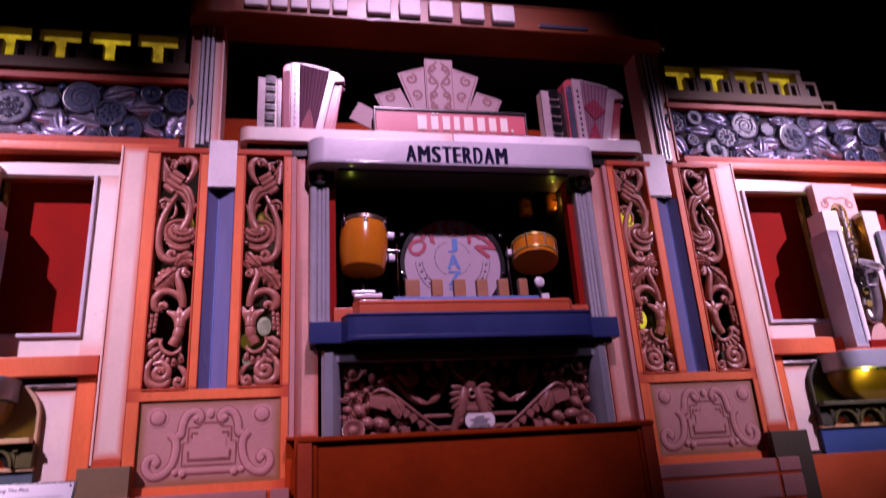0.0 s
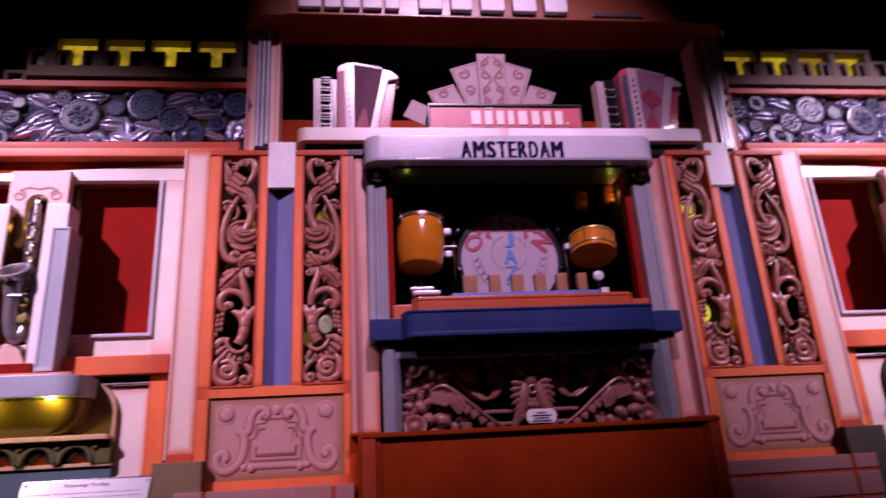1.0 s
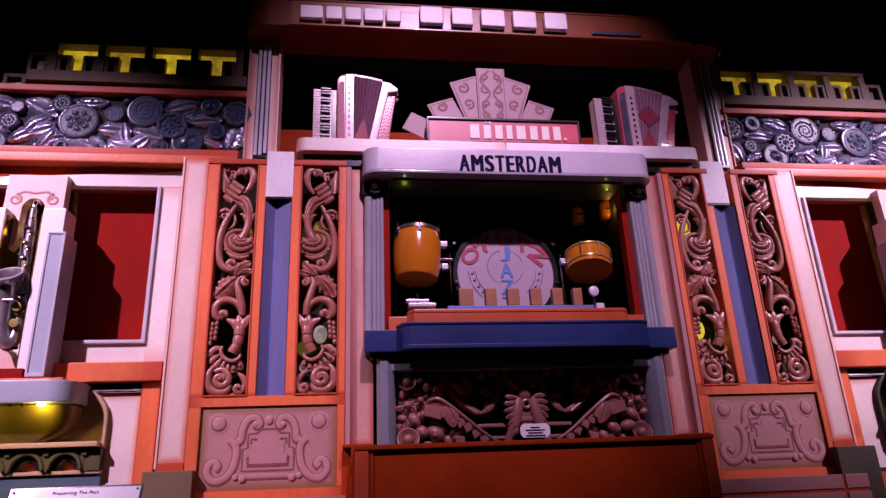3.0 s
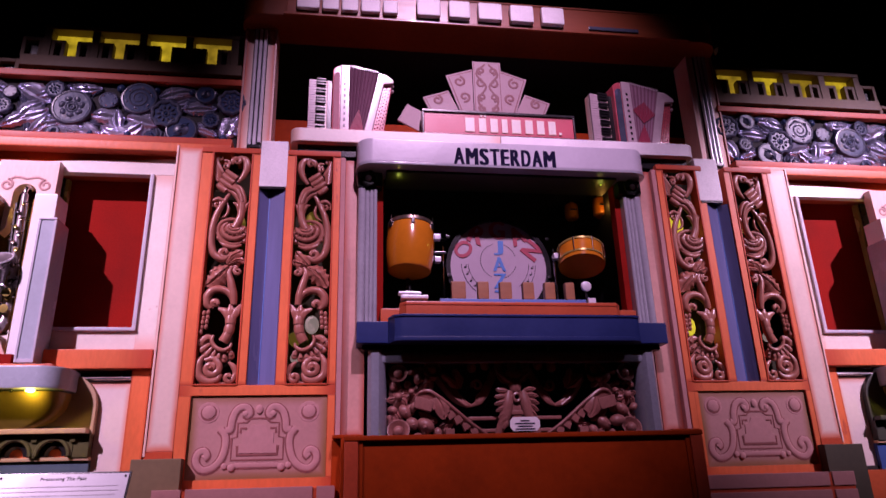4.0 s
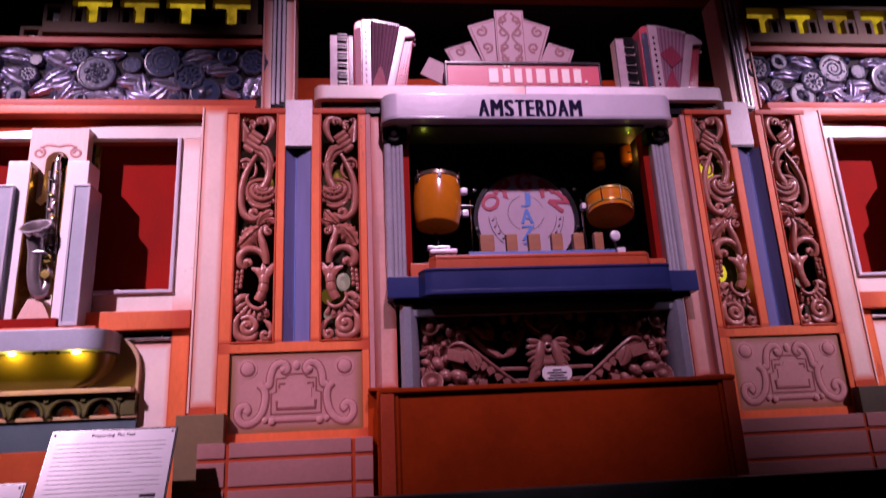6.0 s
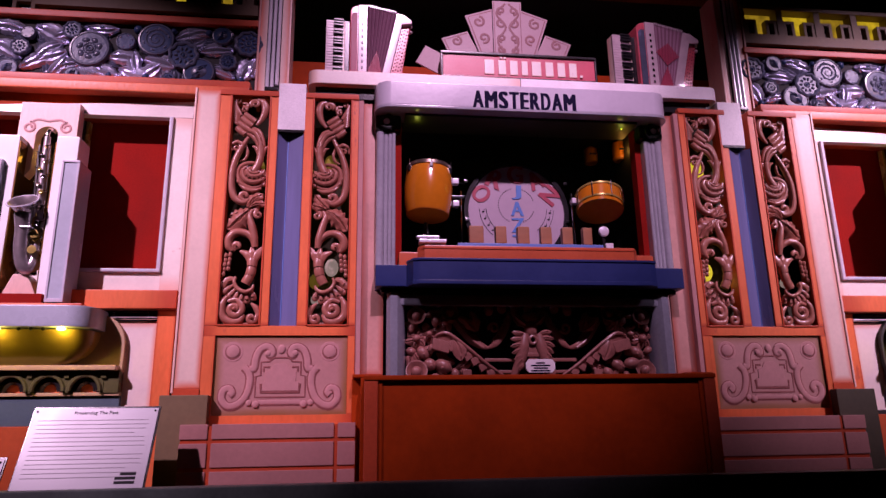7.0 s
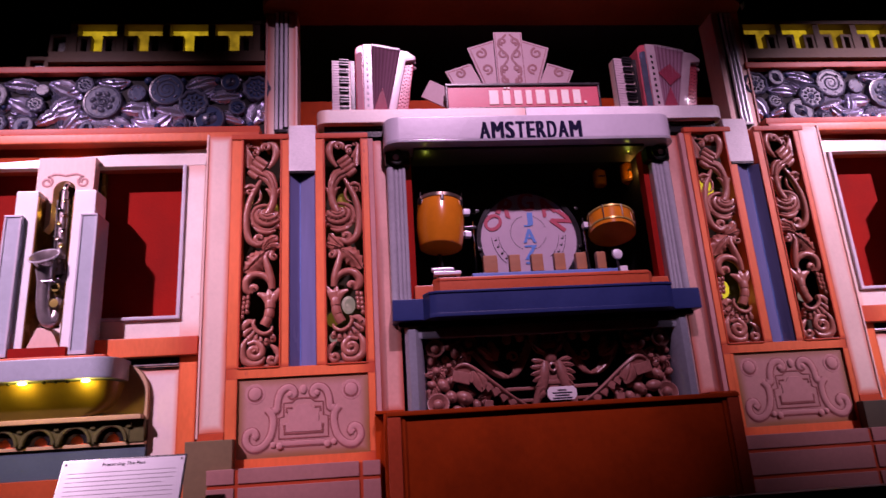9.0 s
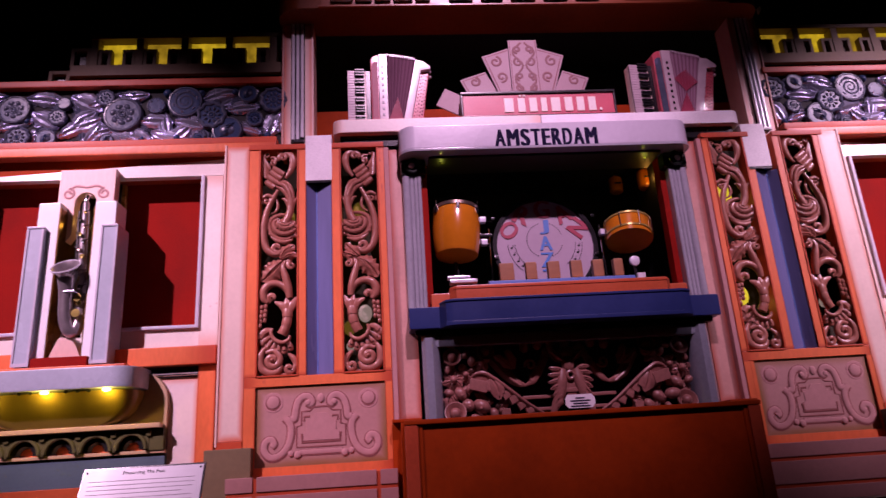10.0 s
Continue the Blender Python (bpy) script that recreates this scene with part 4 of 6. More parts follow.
# ---- ledge and steps ----
ledge = thing("stage_ledge", "dark blue moulded ledge below the stage with orange steps above", "ledge", (0, 0, 2.2))
part("blue_ledge", box(B(), -0.912, 0.916, -0.10, 0.12, 2.210, 2.335, 0.008), BLUE, ledge)
part("blue_front", slab(B(), [(-0.735, -0.11), (-0.705, -0.185), (-0.66, -0.205), (0.66, -0.205), (0.705, -0.185), (0.735, -0.11)], 2.205, 2.350, 0.008), BLUE, ledge)
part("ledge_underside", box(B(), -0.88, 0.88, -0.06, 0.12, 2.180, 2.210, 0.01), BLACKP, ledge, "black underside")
part("orange_step", box(B(), -0.775, 0.775, -0.02, 0.14, 2.335, 2.432, 0.010), STEPOR, ledge)
part("orange_step", slab(B(), [(-0.665, -0.03), (-0.63, -0.075), (0.63, -0.075), (0.665, -0.03), (0.665, 0.12), (-0.665, 0.12)], 2.348, 2.462, 0.010), STEPOR, ledge)
part("step_groove", slab(B(), [(-0.668, -0.02), (-0.632, -0.079), (0.632, -0.079), (0.668, -0.02)], 2.440, 2.446, 0.0), REDOR, ledge)
part("ledge_lip", slab(B(), [(-0.738, -0.11), (-0.708, -0.190), (-0.662, -0.212), (0.662, -0.212), (0.708, -0.190), (0.738, -0.11)], 2.203, 2.226, 0.004), BLUE, ledge)
part("ledge_lip", slab(B(), [(-0.738, -0.11), (-0.708, -0.190), (-0.662, -0.212), (0.662, -0.212), (0.708, -0.190), (0.738, -0.11)], 2.338, 2.352, 0.003), BLUE, ledge)
part("blue_step", box(B(), -0.425, 0.470, -0.01, 0.14, 2.462, 2.496, 0.005), SKYBLUE, ledge)

# ---- wooden sign blocks on the blue step ----
sign = thing("block_sign", "row of thick cut-out wooden sign blocks on the blue step", "sign", (0, 0.02, 2.496))
x = -0.385
for w, bar in ((0.150, 0.088), (0.122, 0.068), (0.126, 0.074), (0.126, 0.070), (0.112, 0.066), (0.112, 0.058)):
    part("sign_block", box(B(), x + 0.5 * (w - bar), x + 0.5 * (w + bar), -0.005, 0.045, 2.496, 2.606, 0.008), TIMBER, sign)
    x += w + 0.014

# ---- drums ----
DR = 0.335
bass = thing("bass_drum", "white bass drum with red and blue lettering on its head", "drum", (0, 0.25, 2.41))
BC = (0.0, 0.25, 2.775)
mD = Matrix.Translation(BC) @ FRONT
part("drum_shell", lathe(B(), [(DR - 0.012, -0.38), (DR - 0.006, -0.37), (DR - 0.006, -0.01), (DR - 0.012, 0.0)], mD, 48), BLACKP, bass)
part("drum_head", lathe(B(), [(DR - 0.014, -0.004), (DR - 0.016, 0.002), (0.0, 0.004)], mD, 48), SKIN, bass, "white drum head")
part("hoop", lathe(B(), [(DR - 0.018, -0.02), (DR + 0.008, -0.022), (DR + 0.010, 0.016), (DR - 0.018, 0.016), (DR - 0.020, 0.0)], mD, 48), BLACKP, bass, "black hoop")
for i, ch in enumerate("ORGAN"):
    a = 152 - 31 * i
    m = Matrix.Translation((BC[0] + 0.258 * math.cos(radians(a)), BC[1] - 0.006, BC[2] + 0.258 * math.sin(radians(a)))) @ Matrix.Rotation(-radians(90 - a) * -1 * 0.8, 4, "Y").inverted()
    part("letter", moved(text_mesh(ch, 0.122, 0.108, 0.004, 0.040), m), INKRED, bass)
for i, ch in enumerate("JAZZ"):
    part("letter", moved(text_mesh(ch, 0.096, 0.086 if ch != "J" else 0.064, 0.004, 0.036), Matrix.Translation((BC[0] + 0.005, BC[1] - 0.006, BC[2] + 0.135 - 0.112 * i))), INKBLUE, bass)
for a0 in range(20, 341, 8):
    if not 75 < a0 < 105 and not 250 < a0 < 290:
        a = radians(a0)
        part("dash", box(B(), BC[0] + 0.118 * math.cos(a) - 0.003, BC[0] + 0.118 * math.cos(a) + 0.003, BC[1] - 0.006, BC[1] - 0.003, BC[2] + 0.045 + 0.118 * math.sin(a) - 0.003, BC[2] + 0.045 + 0.118 * math.sin(a) + 0.003, 0), INKBLACK, bass)
for s in (-1, 1):
    for k in range(2):
        pts = [(BC[0] + s * (0.20 + 0.045 * k) * math.cos(radians(a)), BC[1] - 0.005, BC[2] + 0.03 + (0.20 + 0.045 * k) * math.sin(radians(a))) for a in range(-50, 2, 6)]
        part("stave", tube(B(), pts, 0.0016, 4, 0.5), INKBLACK, bass)
    for k, a in enumerate((-8, -20, -33, -44)):
        px, pz = BC[0] + s * 0.222 * math.cos(radians(a)), BC[2] + 0.03 + 0.222 * math.sin(radians(a))
        part("note", ball(B(), (px, BC[1] - 0.005, pz), (0.008, 0.002, 0.006), 8, 6), INKBLACK, bass)
        part("note_stem", box(B(), px + 0.006, px + 0.009, BC[1] - 0.006, BC[1] - 0.003, pz, pz + 0.02, 0), INKBLACK, bass)
for s in (-1, 1):
    part("leg", tube(B(), [(s * 0.362, 0.22, 2.90), (s * 0.366, 0.20, 2.41)], 0.007), CHROME, bass, "chrome stand leg")
    part("stand_arm", box(B(), s * 0.345, s * 0.475, 0.205, 0.225, 2.845 if s < 0 else 2.83, 2.865 if s < 0 else 2.85, 0.003), CHROME, bass)
    for z in (2.70, 2.96):
        part("lug", box(B(), s * 0.33 - 0.012, s * 0.33 + 0.012, 0.22, 0.30, z, z + 0.02, 0.003), CHROME, bass)

tom = thing("conga_drum", "tall amber lacquered drum with metal rim hung in the stage", "drum", (-0.585, 0.15, 2.41))
tilt = Matrix.Translation((-0.590, 0.14, 2.705)) @ pose(0, 0, 0, -5, 3, 0)
part("drum_shell", lathe(B(), [(0.0, -0.004), (0.128, -0.004), (0.133, 0.0), (0.141, 0.03), (0.150, 0.09), (0.153, 0.18), (0.147, 0.270), (0.137, 0.31)], tilt, 40), AMBER, tom, "amber lacquer shell")
part("hoop", lathe(B(), [(0.138, 0.298), (0.146, 0.298), (0.146, 0.320), (0.136, 0.320)], tilt, 36), BRASSDK, tom, "brass rim")
part("drum_head", lathe(B(), [(0.136, 0.312), (0.0, 0.314)], tilt, 36), SKIN, tom)
for i in range(6):
    a = radians(60 * i + 30)
    part("lug", moved(box(B(), 0.139, 0.156, -0.010, 0.010, 0.262, 0.300, 0.003), tilt @ Matrix.Rotation(a, 4, "Z")), BLACKP, tom)
    part("bolt", moved(tube(B(), [(0.150, 0, 0.29), (0.150, 0, 0.345)], 0.004, 6), tilt @ Matrix.Rotation(a, 4, "Z")), CHROME, tom)
part("bracket", tube(B(), [(-0.45, 0.18, 2.95), (-0.34, 0.22, 2.95)], 0.009), CHROME, tom)
part("bracket", tube(B(), [(-0.45, 0.18, 2.80), (-0.37, 0.22, 2.80)], 0.007), CHROME, tom)
for z in (2.80, 2.95):
    part("clamp", box(B(), -0.425, -0.385, 0.165, 0.215, z - 0.018, z + 0.018, 0.004), RODS, tom, "bright metal clamp")
part("post", tube(B(), [(-0.59, 0.25, 2.40), (-0.59, 0.25, 2.75)], 0.014), BLACKP, tom)

snare = thing("snare_drum", "shallow amber snare drum with tension hoops on a chrome bracket", "drum", (0.51, 0.16, 2.41))
tilt = Matrix.Translation((0.522, 0.14, 2.755)) @ pose(0, 0, 0, -16, 5, 0)
part("drum_shell", lathe(B(), [(0.134, 0.0), (0.146, 0.003), (0.146, 0.125), (0.142, 0.135)], tilt, 36), AMBER, snare, "amber lacquer shell")
part("drum_head", lathe(B(), [(0.142, 0.136), (0.0, 0.140)], tilt, 36), SKIN, snare)
part("bottom_head", lathe(B(), [(0.0, -0.004), (0.136, -0.002)], tilt, 36), AMBER, snare)
for h in (0.035, 0.130):
    part("hoop", lathe(B(), [(0.144, h - 0.006), (0.152, h - 0.006), (0.152, h + 0.006), (0.144, h + 0.006)], tilt, 36), GOLD, snare, "metal hoop")
for i in range(8):
    part("tension_rod", moved(tube(B(), [(0.154, 0, 0.03), (0.154, 0, 0.140)], 0.0035, 6), tilt @ Matrix.Rotation(radians(45 * i + 10), 4, "Z")), CHROME, snare)
part("bracket", tube(B(), [(0.36, 0.22, 2.84), (0.45, 0.2, 2.82)], 0.010), CHROME, snare)
part("clamp", box(B(), 0.352, 0.392, 0.17, 0.22, 2.822, 2.858, 0.004), RODS, snare, "bright metal clamp")
part("post", tube(B(), [(0.52, 0.3, 2.40), (0.52, 0.3, 2.78)], 0.014), BLACKP, snare)

for cx, cy, cz, r, mat in ((0.800, 0.40, 3.285, 0.058, AMBER), (0.655, 0.60, 3.33, 0.05, AMBER)):
    w = thing("temple_block", "small amber wooden percussion block hung in the stage", "percussion block", (cx, cy, cz), "", "temple blocks")
    part("block_body", lathe(B(), [(r * 0.8, -r * 1.2), (r, -r), (r * 1.05, 0), (r, r), (r * 0.8, r * 1.2)], Matrix.Translation((cx, cy, cz)), 24), mat, w)
    part("knob", ball(B(), (cx, cy, cz + r * 1.5), r * 0.22), GOLD, w)
    part("hanger", tube(B(), [(cx, cy, cz + r * 1.5), (cx, cy, 3.425)], 0.004), BLACKP, w)
    part("slot", box(B(), cx - r * 0.5, cx + r * 0.5, cy - r * 1.12, cy - r * 0.9, cz - 0.006, cz + 0.006, 0.002), BLACKP, w)

mic = thing("microphone", "small round chrome microphone on a short stand", "microphone", (0.515, 0.10, 2.50))
part("mic_head", lathe(B(), [(0.024, -0.012), (0.032, -0.008), (0.034, 0.0), (0.030, 0.012), (0.014, 0.016), (0.0, 0.016)], Matrix.Translation((0.515, 0.09, 2.610)) @ FRONT, 24), RODS, mic)
part("mic_stem", tube(B(), [(0.515, 0.10, 2.585), (0.525, 0.10, 2.46)], 0.010), BLACKP, mic)
part("mic_base", box(B(), 0.515, 0.565, 0.07, 0.12, 2.432, 2.530, 0.004), RODS, mic)

hat = thing("cymbal_pedal", "small chrome and white pedal stand in the stage", "pedal", (-0.58, 0.05, 2.432))
part("stand_block", box(B(), -0.63, -0.52, 0.02, 0.10, 2.40, 2.492, 0.003), BLACKP, hat)
part("plate", box(B(), -0.655, -0.495, -0.02, 0.06, 2.492, 2.512, 0.003), RODS, hat)
part("plate", box(B(), -0.665, -0.53, 0.03, 0.09, 2.535, 2.548, 0.003), RODS, hat)
part("stem", tube(B(), [(-0.595, 0.05, 2.49), (-0.595, 0.06, 2.59)], 0.007), BLACKP, hat)

# ---- lower niche with carved fruit, flowers and wings ----
low = thing("lower_niche", "grey-blue framed niche below the ledge with dark interior", "niche", (0, 0.2, 1.6))
part("niche_back", box(B(), -0.95, 0.95, 0.45, 0.50, 1.5, 2.24, 0), BLACK, low)
part("niche_floor", box(B(), -0.95, 0.95, -0.20, 0.45, 1.55, 1.66, 0), BLACK, low)
for s in (-1, 1):
    part("niche_side", box(B(), s * 0.86, s * 0.97, 0.14, 0.45, 1.5, 2.24, 0), BLACK, low)
    bm = slab(B(), [(s * a, b) for a, b in ((0.845, 0.10), (0.845, -0.03), (0.825, -0.055), (0.785, -0.055), (0.755, -0.03), (0.735, 0.03), (0.735, 0.10))], 1.66, 2.180, 0.0)
    part("frame_post", bm, GREYBLUE, low, "rounded grey-blue frame post")
part("frame_head", moved(slab(B(), [(-0.825, 0.09), (-0.825, 0.02), (-0.80, 0.0), (0.80, 0.0), (0.825, 0.02), (0.825, 0.09)], 2.112, 2.178, 0.016), Matrix.Translation((0, -0.040, 0))), GREYBLUE, low, "grey-blue head of the frame in the ledge's shade")

relief = thing("carved_relief", "carved brown-pink relief of fruit clusters, flowers and two feathered wings", "carving", (0, 0.1, 1.66))
rr = random.Random(4)
for s in (-1, 1):
    # wing: a thin arched spine over a smooth sheet, ending in shingled square vanes
    spine = smooth_line([(s * 0.575, 0.02, 1.925), (s * 0.548, 0.0, 1.948), (s * 0.500, -0.010, 1.952), (s * 0.440, -0.010, 1.915), (s * 0.360, 0.0, 1.853), (s * 0.264, 0.010, 1.775), (s * 0.185, 0.02, 1.722), (s * 0.135, 0.03, 1.694)], 6)
    drop = [0.045 + 0.030 * math.sin(math.pi * min(1, k / 30)) for k in range(len(spine))]
    bm = B()
    rows = [[bm.verts.new((p.x - s * f * 0.35 * d, p.y - 0.004 + 0.016 * f, p.z - f * d)) for f in (0.0, 0.25, 0.5, 0.75, 1.0)] + [bm.verts.new((p.x - s * 0.35 * d, p.y + 0.045, p.z - d)), bm.verts.new((p.x, p.y + 0.045, p.z))] for p, d in zip(spine, drop)]
    for a, b in zip(rows, rows[1:]):
        for k in range(7):
            bm.faces.new((a[k], b[k], b[(k + 1) % 7], a[(k + 1) % 7]))
    bm.faces.new(rows[0])
    bm.faces.new(rows[-1][::-1])
    bmesh.ops.recalc_face_normals(bm, faces=bm.faces)
    part("wing_sheet", bm, CARVEDARK, relief)
    part("wing_edge", tube(B(), [p + Vector((0, -0.006, 0.004)) for p in spine], 0.0105, 8, 1.0, (0.5, 1.0, 1.0, 0.8, 0.5)), CARVEDARK, relief)
    for i in range(10):
        k = 12 + 3 * i
        p, d = spine[k], drop[k]
        ln = 0.052 - 0.0030 * i
        x0, z0 = p.x - s * 0.20 * d, p.z - 0.55 * d
        x1, z1 = x0 - s * ln * 0.42, z0 - ln * 0.95
        w = 0.0185
        part("vane", prism(B(), [(x0 - w, z0 + s * 0.010), (x1 - w, z1 + s * 0.012), (x1 + w, z1 - s * 0.012), (x0 + w, z0 - s * 0.010)], p.y - 0.006 + 0.007 * (i % 2), p.y + 0.030, 0.004), CARVEDARK, relief)
    part("vane", prism(B(), [(s * 0.578, 1.930), (s * 0.590, 1.868), (s * 0.492, 1.842), (s * 0.478, 1.905)], -0.022, 0.02, 0.006), CARVEDARK, relief)
    part("vane", leaf(B(), s * 0.460, 1.925, -0.012, 0.130, 0.085, 252 if s > 0 else 288, 0.014, 0, 0, 10), CARVEDARK, relief)
    part("wing_foot", box(B(), s * 0.360, s * 0.412, 0.0, 0.04, 1.685, 1.752, 0.005), CARVEDARK, relief)
    # flower and fruit cluster in the corner
    def cup(cx, cz, r, tip, turn):
        m = Matrix.Translation((s * cx, 0.02, cz)) @ Matrix.Rotation(radians(s * turn), 4, "Y") @ pose(0, 0, 0, 70)
        c = part("cup_flower", lathe(B(), [(r * 0.15, -r * 0.9), (r * 0.6, -r * 0.6), (r * 0.95, 0.0), (r * 1.05, r * 0.35), (r * 0.95, r * 0.33), (r * 0.5, -r * 0.2), (0.0, -r * 0.3)], m, 20), CARVEDARK, relief)
        if tip:
            part("flower_core", ball(B(), m @ Vector((0, 0, 0.1 * r)), r * 0.5), CARVEDARK, c)

    def blossom(cx, cz, r, n=6):
        f = part("flower_core", ball(B(), (s * cx, 0.01, cz), (r * 0.42, 0.026, r * 0.42)), CARVEDARK, relief)
        for k in range(n):
            part("petal", leaf(B(), s * cx, cz, 0.035, r * 1.3, r * 0.9, 360 / n * k + 15, 0.015, 0, 0, 6), CARVEDARK, f)

    cup(0.672, 2.055, 0.052, True, 20)
    cup(0.480, 2.075, 0.050, True, -20)
    cup(0.672, 1.742, 0.060, True, 15)
    blossom(0.672, 1.930, 0.052)
    blossom(0.600, 1.955, 0.042, 5)
    blossom(0.505, 2.025, 0.046, 5)
    for cx, cz, r in ((0.600, 2.065, 0.020), (0.560, 2.030, 0.026), (0.620, 2.000, 0.022), (0.700, 1.990, 0.022), (0.634, 1.850, 0.040), (0.593, 1.785, 0.038), (0.518, 1.775, 0.046), (0.450, 1.732, 0.030), (0.702, 1.860, 0.026), (0.560, 1.712, 0.028), (0.585, 1.875, 0.024)):
        turn = Matrix.Rotation(rr.uniform(0, 3.1), 4, "Y")
        fruit = part("fruit", ball(B(), (s * cx, 0.025 + rr.uniform(-0.014, 0.02), cz), (r * rr.uniform(0.75, 0.95), r * 0.9, r * rr.uniform(1.0, 1.3)), 12, 8, turn), CARVEDARK, relief)
        if r > 0.025:
            part("stalk_end", ball(B(), (s * cx + rr.uniform(-0.3, 0.3) * r, 0.025 - r * 0.85, cz - 0.3 * r), r * 0.22, 8, 6), CARVEDARK, fruit)
    for cx, cz, a, l in ((0.50, 1.70, 70, 0.12), (0.45, 1.79, 30, 0.12), (0.60, 1.90, 120, 0.10), (0.70, 1.86, 240, 0.09), (0.38, 1.70, 75, 0.10), (0.42, 2.06, 220, 0.13), (0.35, 2.09, 250, 0.12), (0.62, 1.98, 200, 0.09), (0.55, 2.00, 300, 0.09), (0.66, 2.00, 20, 0.08), (0.58, 1.84, 20, 0.10), (0.64, 1.84, 150, 0.09), (0.71, 1.76, 100, 0.10), (0.44, 1.76, 160, 0.10), (0.52, 2.09, 350, 0.1)):
        part("leaf", leaf(B(), s * cx, cz, 0.045, l, 0.052, a if s > 0 else 180 - a, 0.018, 0, 2, 8), CARVEDARK, relief)
    # hollow horn and rising feather between wing and centre
    part("side_horn", tube(B(), smooth_line([(s * 0.425, 0.12, 2.055), (s * 0.385, 0.10, 1.995), (s * 0.340, 0.08, 1.935), (s * 0.290, 0.07, 1.895), (s * 0.245, 0.08, 1.882)], 6), 0.036, 12, 0.6, (1.05, 1.0, 0.9, 0.6, 0.25)), CARVEDARK, relief)
    part("horn_rib", tube(B(), smooth_line([(s * 0.435, 0.097, 2.050), (s * 0.390, 0.074, 1.985), (s * 0.340, 0.058, 1.925), (s * 0.280, 0.058, 1.880)], 6), 0.008, 8), CARVEDARK, relief)
    feather = smooth_line([(s * 0.252, 0.075, 1.880), (s * 0.205, 0.065, 1.905), (s * 0.165, 0.065, 1.960), (s * 0.120, 0.075, 2.040), (s * 0.100, 0.08, 2.09)], 6)
    part("feather_stem", tube(B(), feather, 0.020, 10, 0.7, (0.3, 1.0, 1.2, 1.0, 0.7)), CARVEDARK, relief)
    for i in range(6):
        p = feather[4 + 3 * i]
        a = 108 - 4 * i
        part("barb", leaf(B(), p.x, p.z - 0.01, p.y - 0.004, 0.078 - 0.004 * i, 0.028, 180 - a if s < 0 else a, 0.012, 0, 0, 8), CARVEDARK, relief)
    part("tendril", tube(B(), spiral(s * 0.215, 1.995, 0.034, 0.010, 200, 1.2 * s, 0.05), 0.008), CARVEDARK, relief)
    part("cross_bar", box(B(), s * 0.08, s * 0.275, 0.05, 0.075, 1.800, 1.820, 0.006), CARVEDARK, relief)
    part("cross_bar", box(B(), s * 0.08, s * 0.215, 0.05, 0.075, 1.733, 1.752, 0.006), CARVEDARK, relief)
    # centre plume: finger lobes stacked on a stem that sweeps down and out
    part("plume_stem", tube(B(), smooth_line([(s * 0.040, 0.000, 1.955), (s * 0.052, -0.006, 1.890), (s * 0.070, -0.004, 1.820), (s * 0.100, 0.006, 1.750), (s * 0.128, 0.016, 1.692)], 6), 0.027, 12, 0.6, (0.8, 1.2, 1.2, 0.9, 0.5)), CARVEDARK, relief)
    for i, (z, ln, a) in enumerate(((1.952, 0.082, 10), (1.928, 0.088, -2), (1.903, 0.088, -14), (1.878, 0.082, -26), (1.850, 0.074, -38), (1.820, 0.064, -48), (1.790, 0.052, -56))):
        part("plume", leaf(B(), s * (0.038 + 0.004 * i), z, -0.004 - 0.002 * i, ln, 0.032, a if s > 0 else 180 - a, 0.013, 0, 0, 8), CARVEDARK, relief)
    part("crown_leaf", leaf(B(), s * 0.020, 2.000, 0.02, 0.110, 0.050, 42 if s > 0 else 138, 0.016, 2, 3, 10, 0.1), CARVEDARK, relief)
part("centre_ring", tube(B(), [(0.021 * math.cos(2 * math.pi * i / 20), -0.012, 1.918 + 0.021 * math.sin(2 * math.pi * i / 20)) for i in range(21)], 0.009, 8, 1.0, None, False), CARVEDARK, relief)
part("centre_boss", ball(B(), (0, 0.02, 1.985), (0.040, 0.03, 0.050)), CARVEDARK, relief)
part("centre_boss", ball(B(), (0, 0.03, 2.055), (0.052, 0.03, 0.036)), CARVEDARK, relief)
part("centre_stem", box(B(), -0.030, 0.030, 0.0, 0.06, 1.745, 1.890, 0.010), CARVEDARK, relief)
part("centre_band", box(B(), -0.040, 0.040, -0.008, 0.06, 1.822, 1.846, 0.006), CARVEDARK, relief)
part("foot_board", box(B(), -0.735, 0.735, -0.01, 0.09, 1.655, 1.688, 0.006), CARVEDARK, relief)
for i in range(7):
    part("bud", ball(B(), (-0.24 + 0.08 * i, 0.07, 2.10 + 0.012 * (i % 2)), (0.028, 0.025, 0.03)), CARVEDARK, relief)

plaque = thing("notice_plaque", "small white oblong notice plaque with blue-grey print", "plaque", (0.0, -0.10, 1.70))
pts = [(0.084 * a + 0.014, 1.762 + b * 0.037) for a, b in ((-1, -0.45), (-0.8, -1), (0.8, -1), (1, -0.45), (1, 0.45), (0.8, 1), (-0.8, 1), (-1, 0.45))]
part("plate", prism(B(), pts, -0.105, -0.099, 0.001), TOWER, plaque)
for i, w in enumerate((0.05, 0.11, 0.08, 0.11)):
    part("print_bar", box(B(), 0.014 - w / 2, 0.014 + w / 2, -0.1065, -0.1045, 1.779 - 0.0145 * i - 0.005, 1.779 - 0.0145 * i + 0.003, 0), NAVYINK, plaque)
part("peg", box(B(), 0.0, 0.03, -0.10, -0.09, 1.66, 1.74, 0.002), BLACKP, plaque)

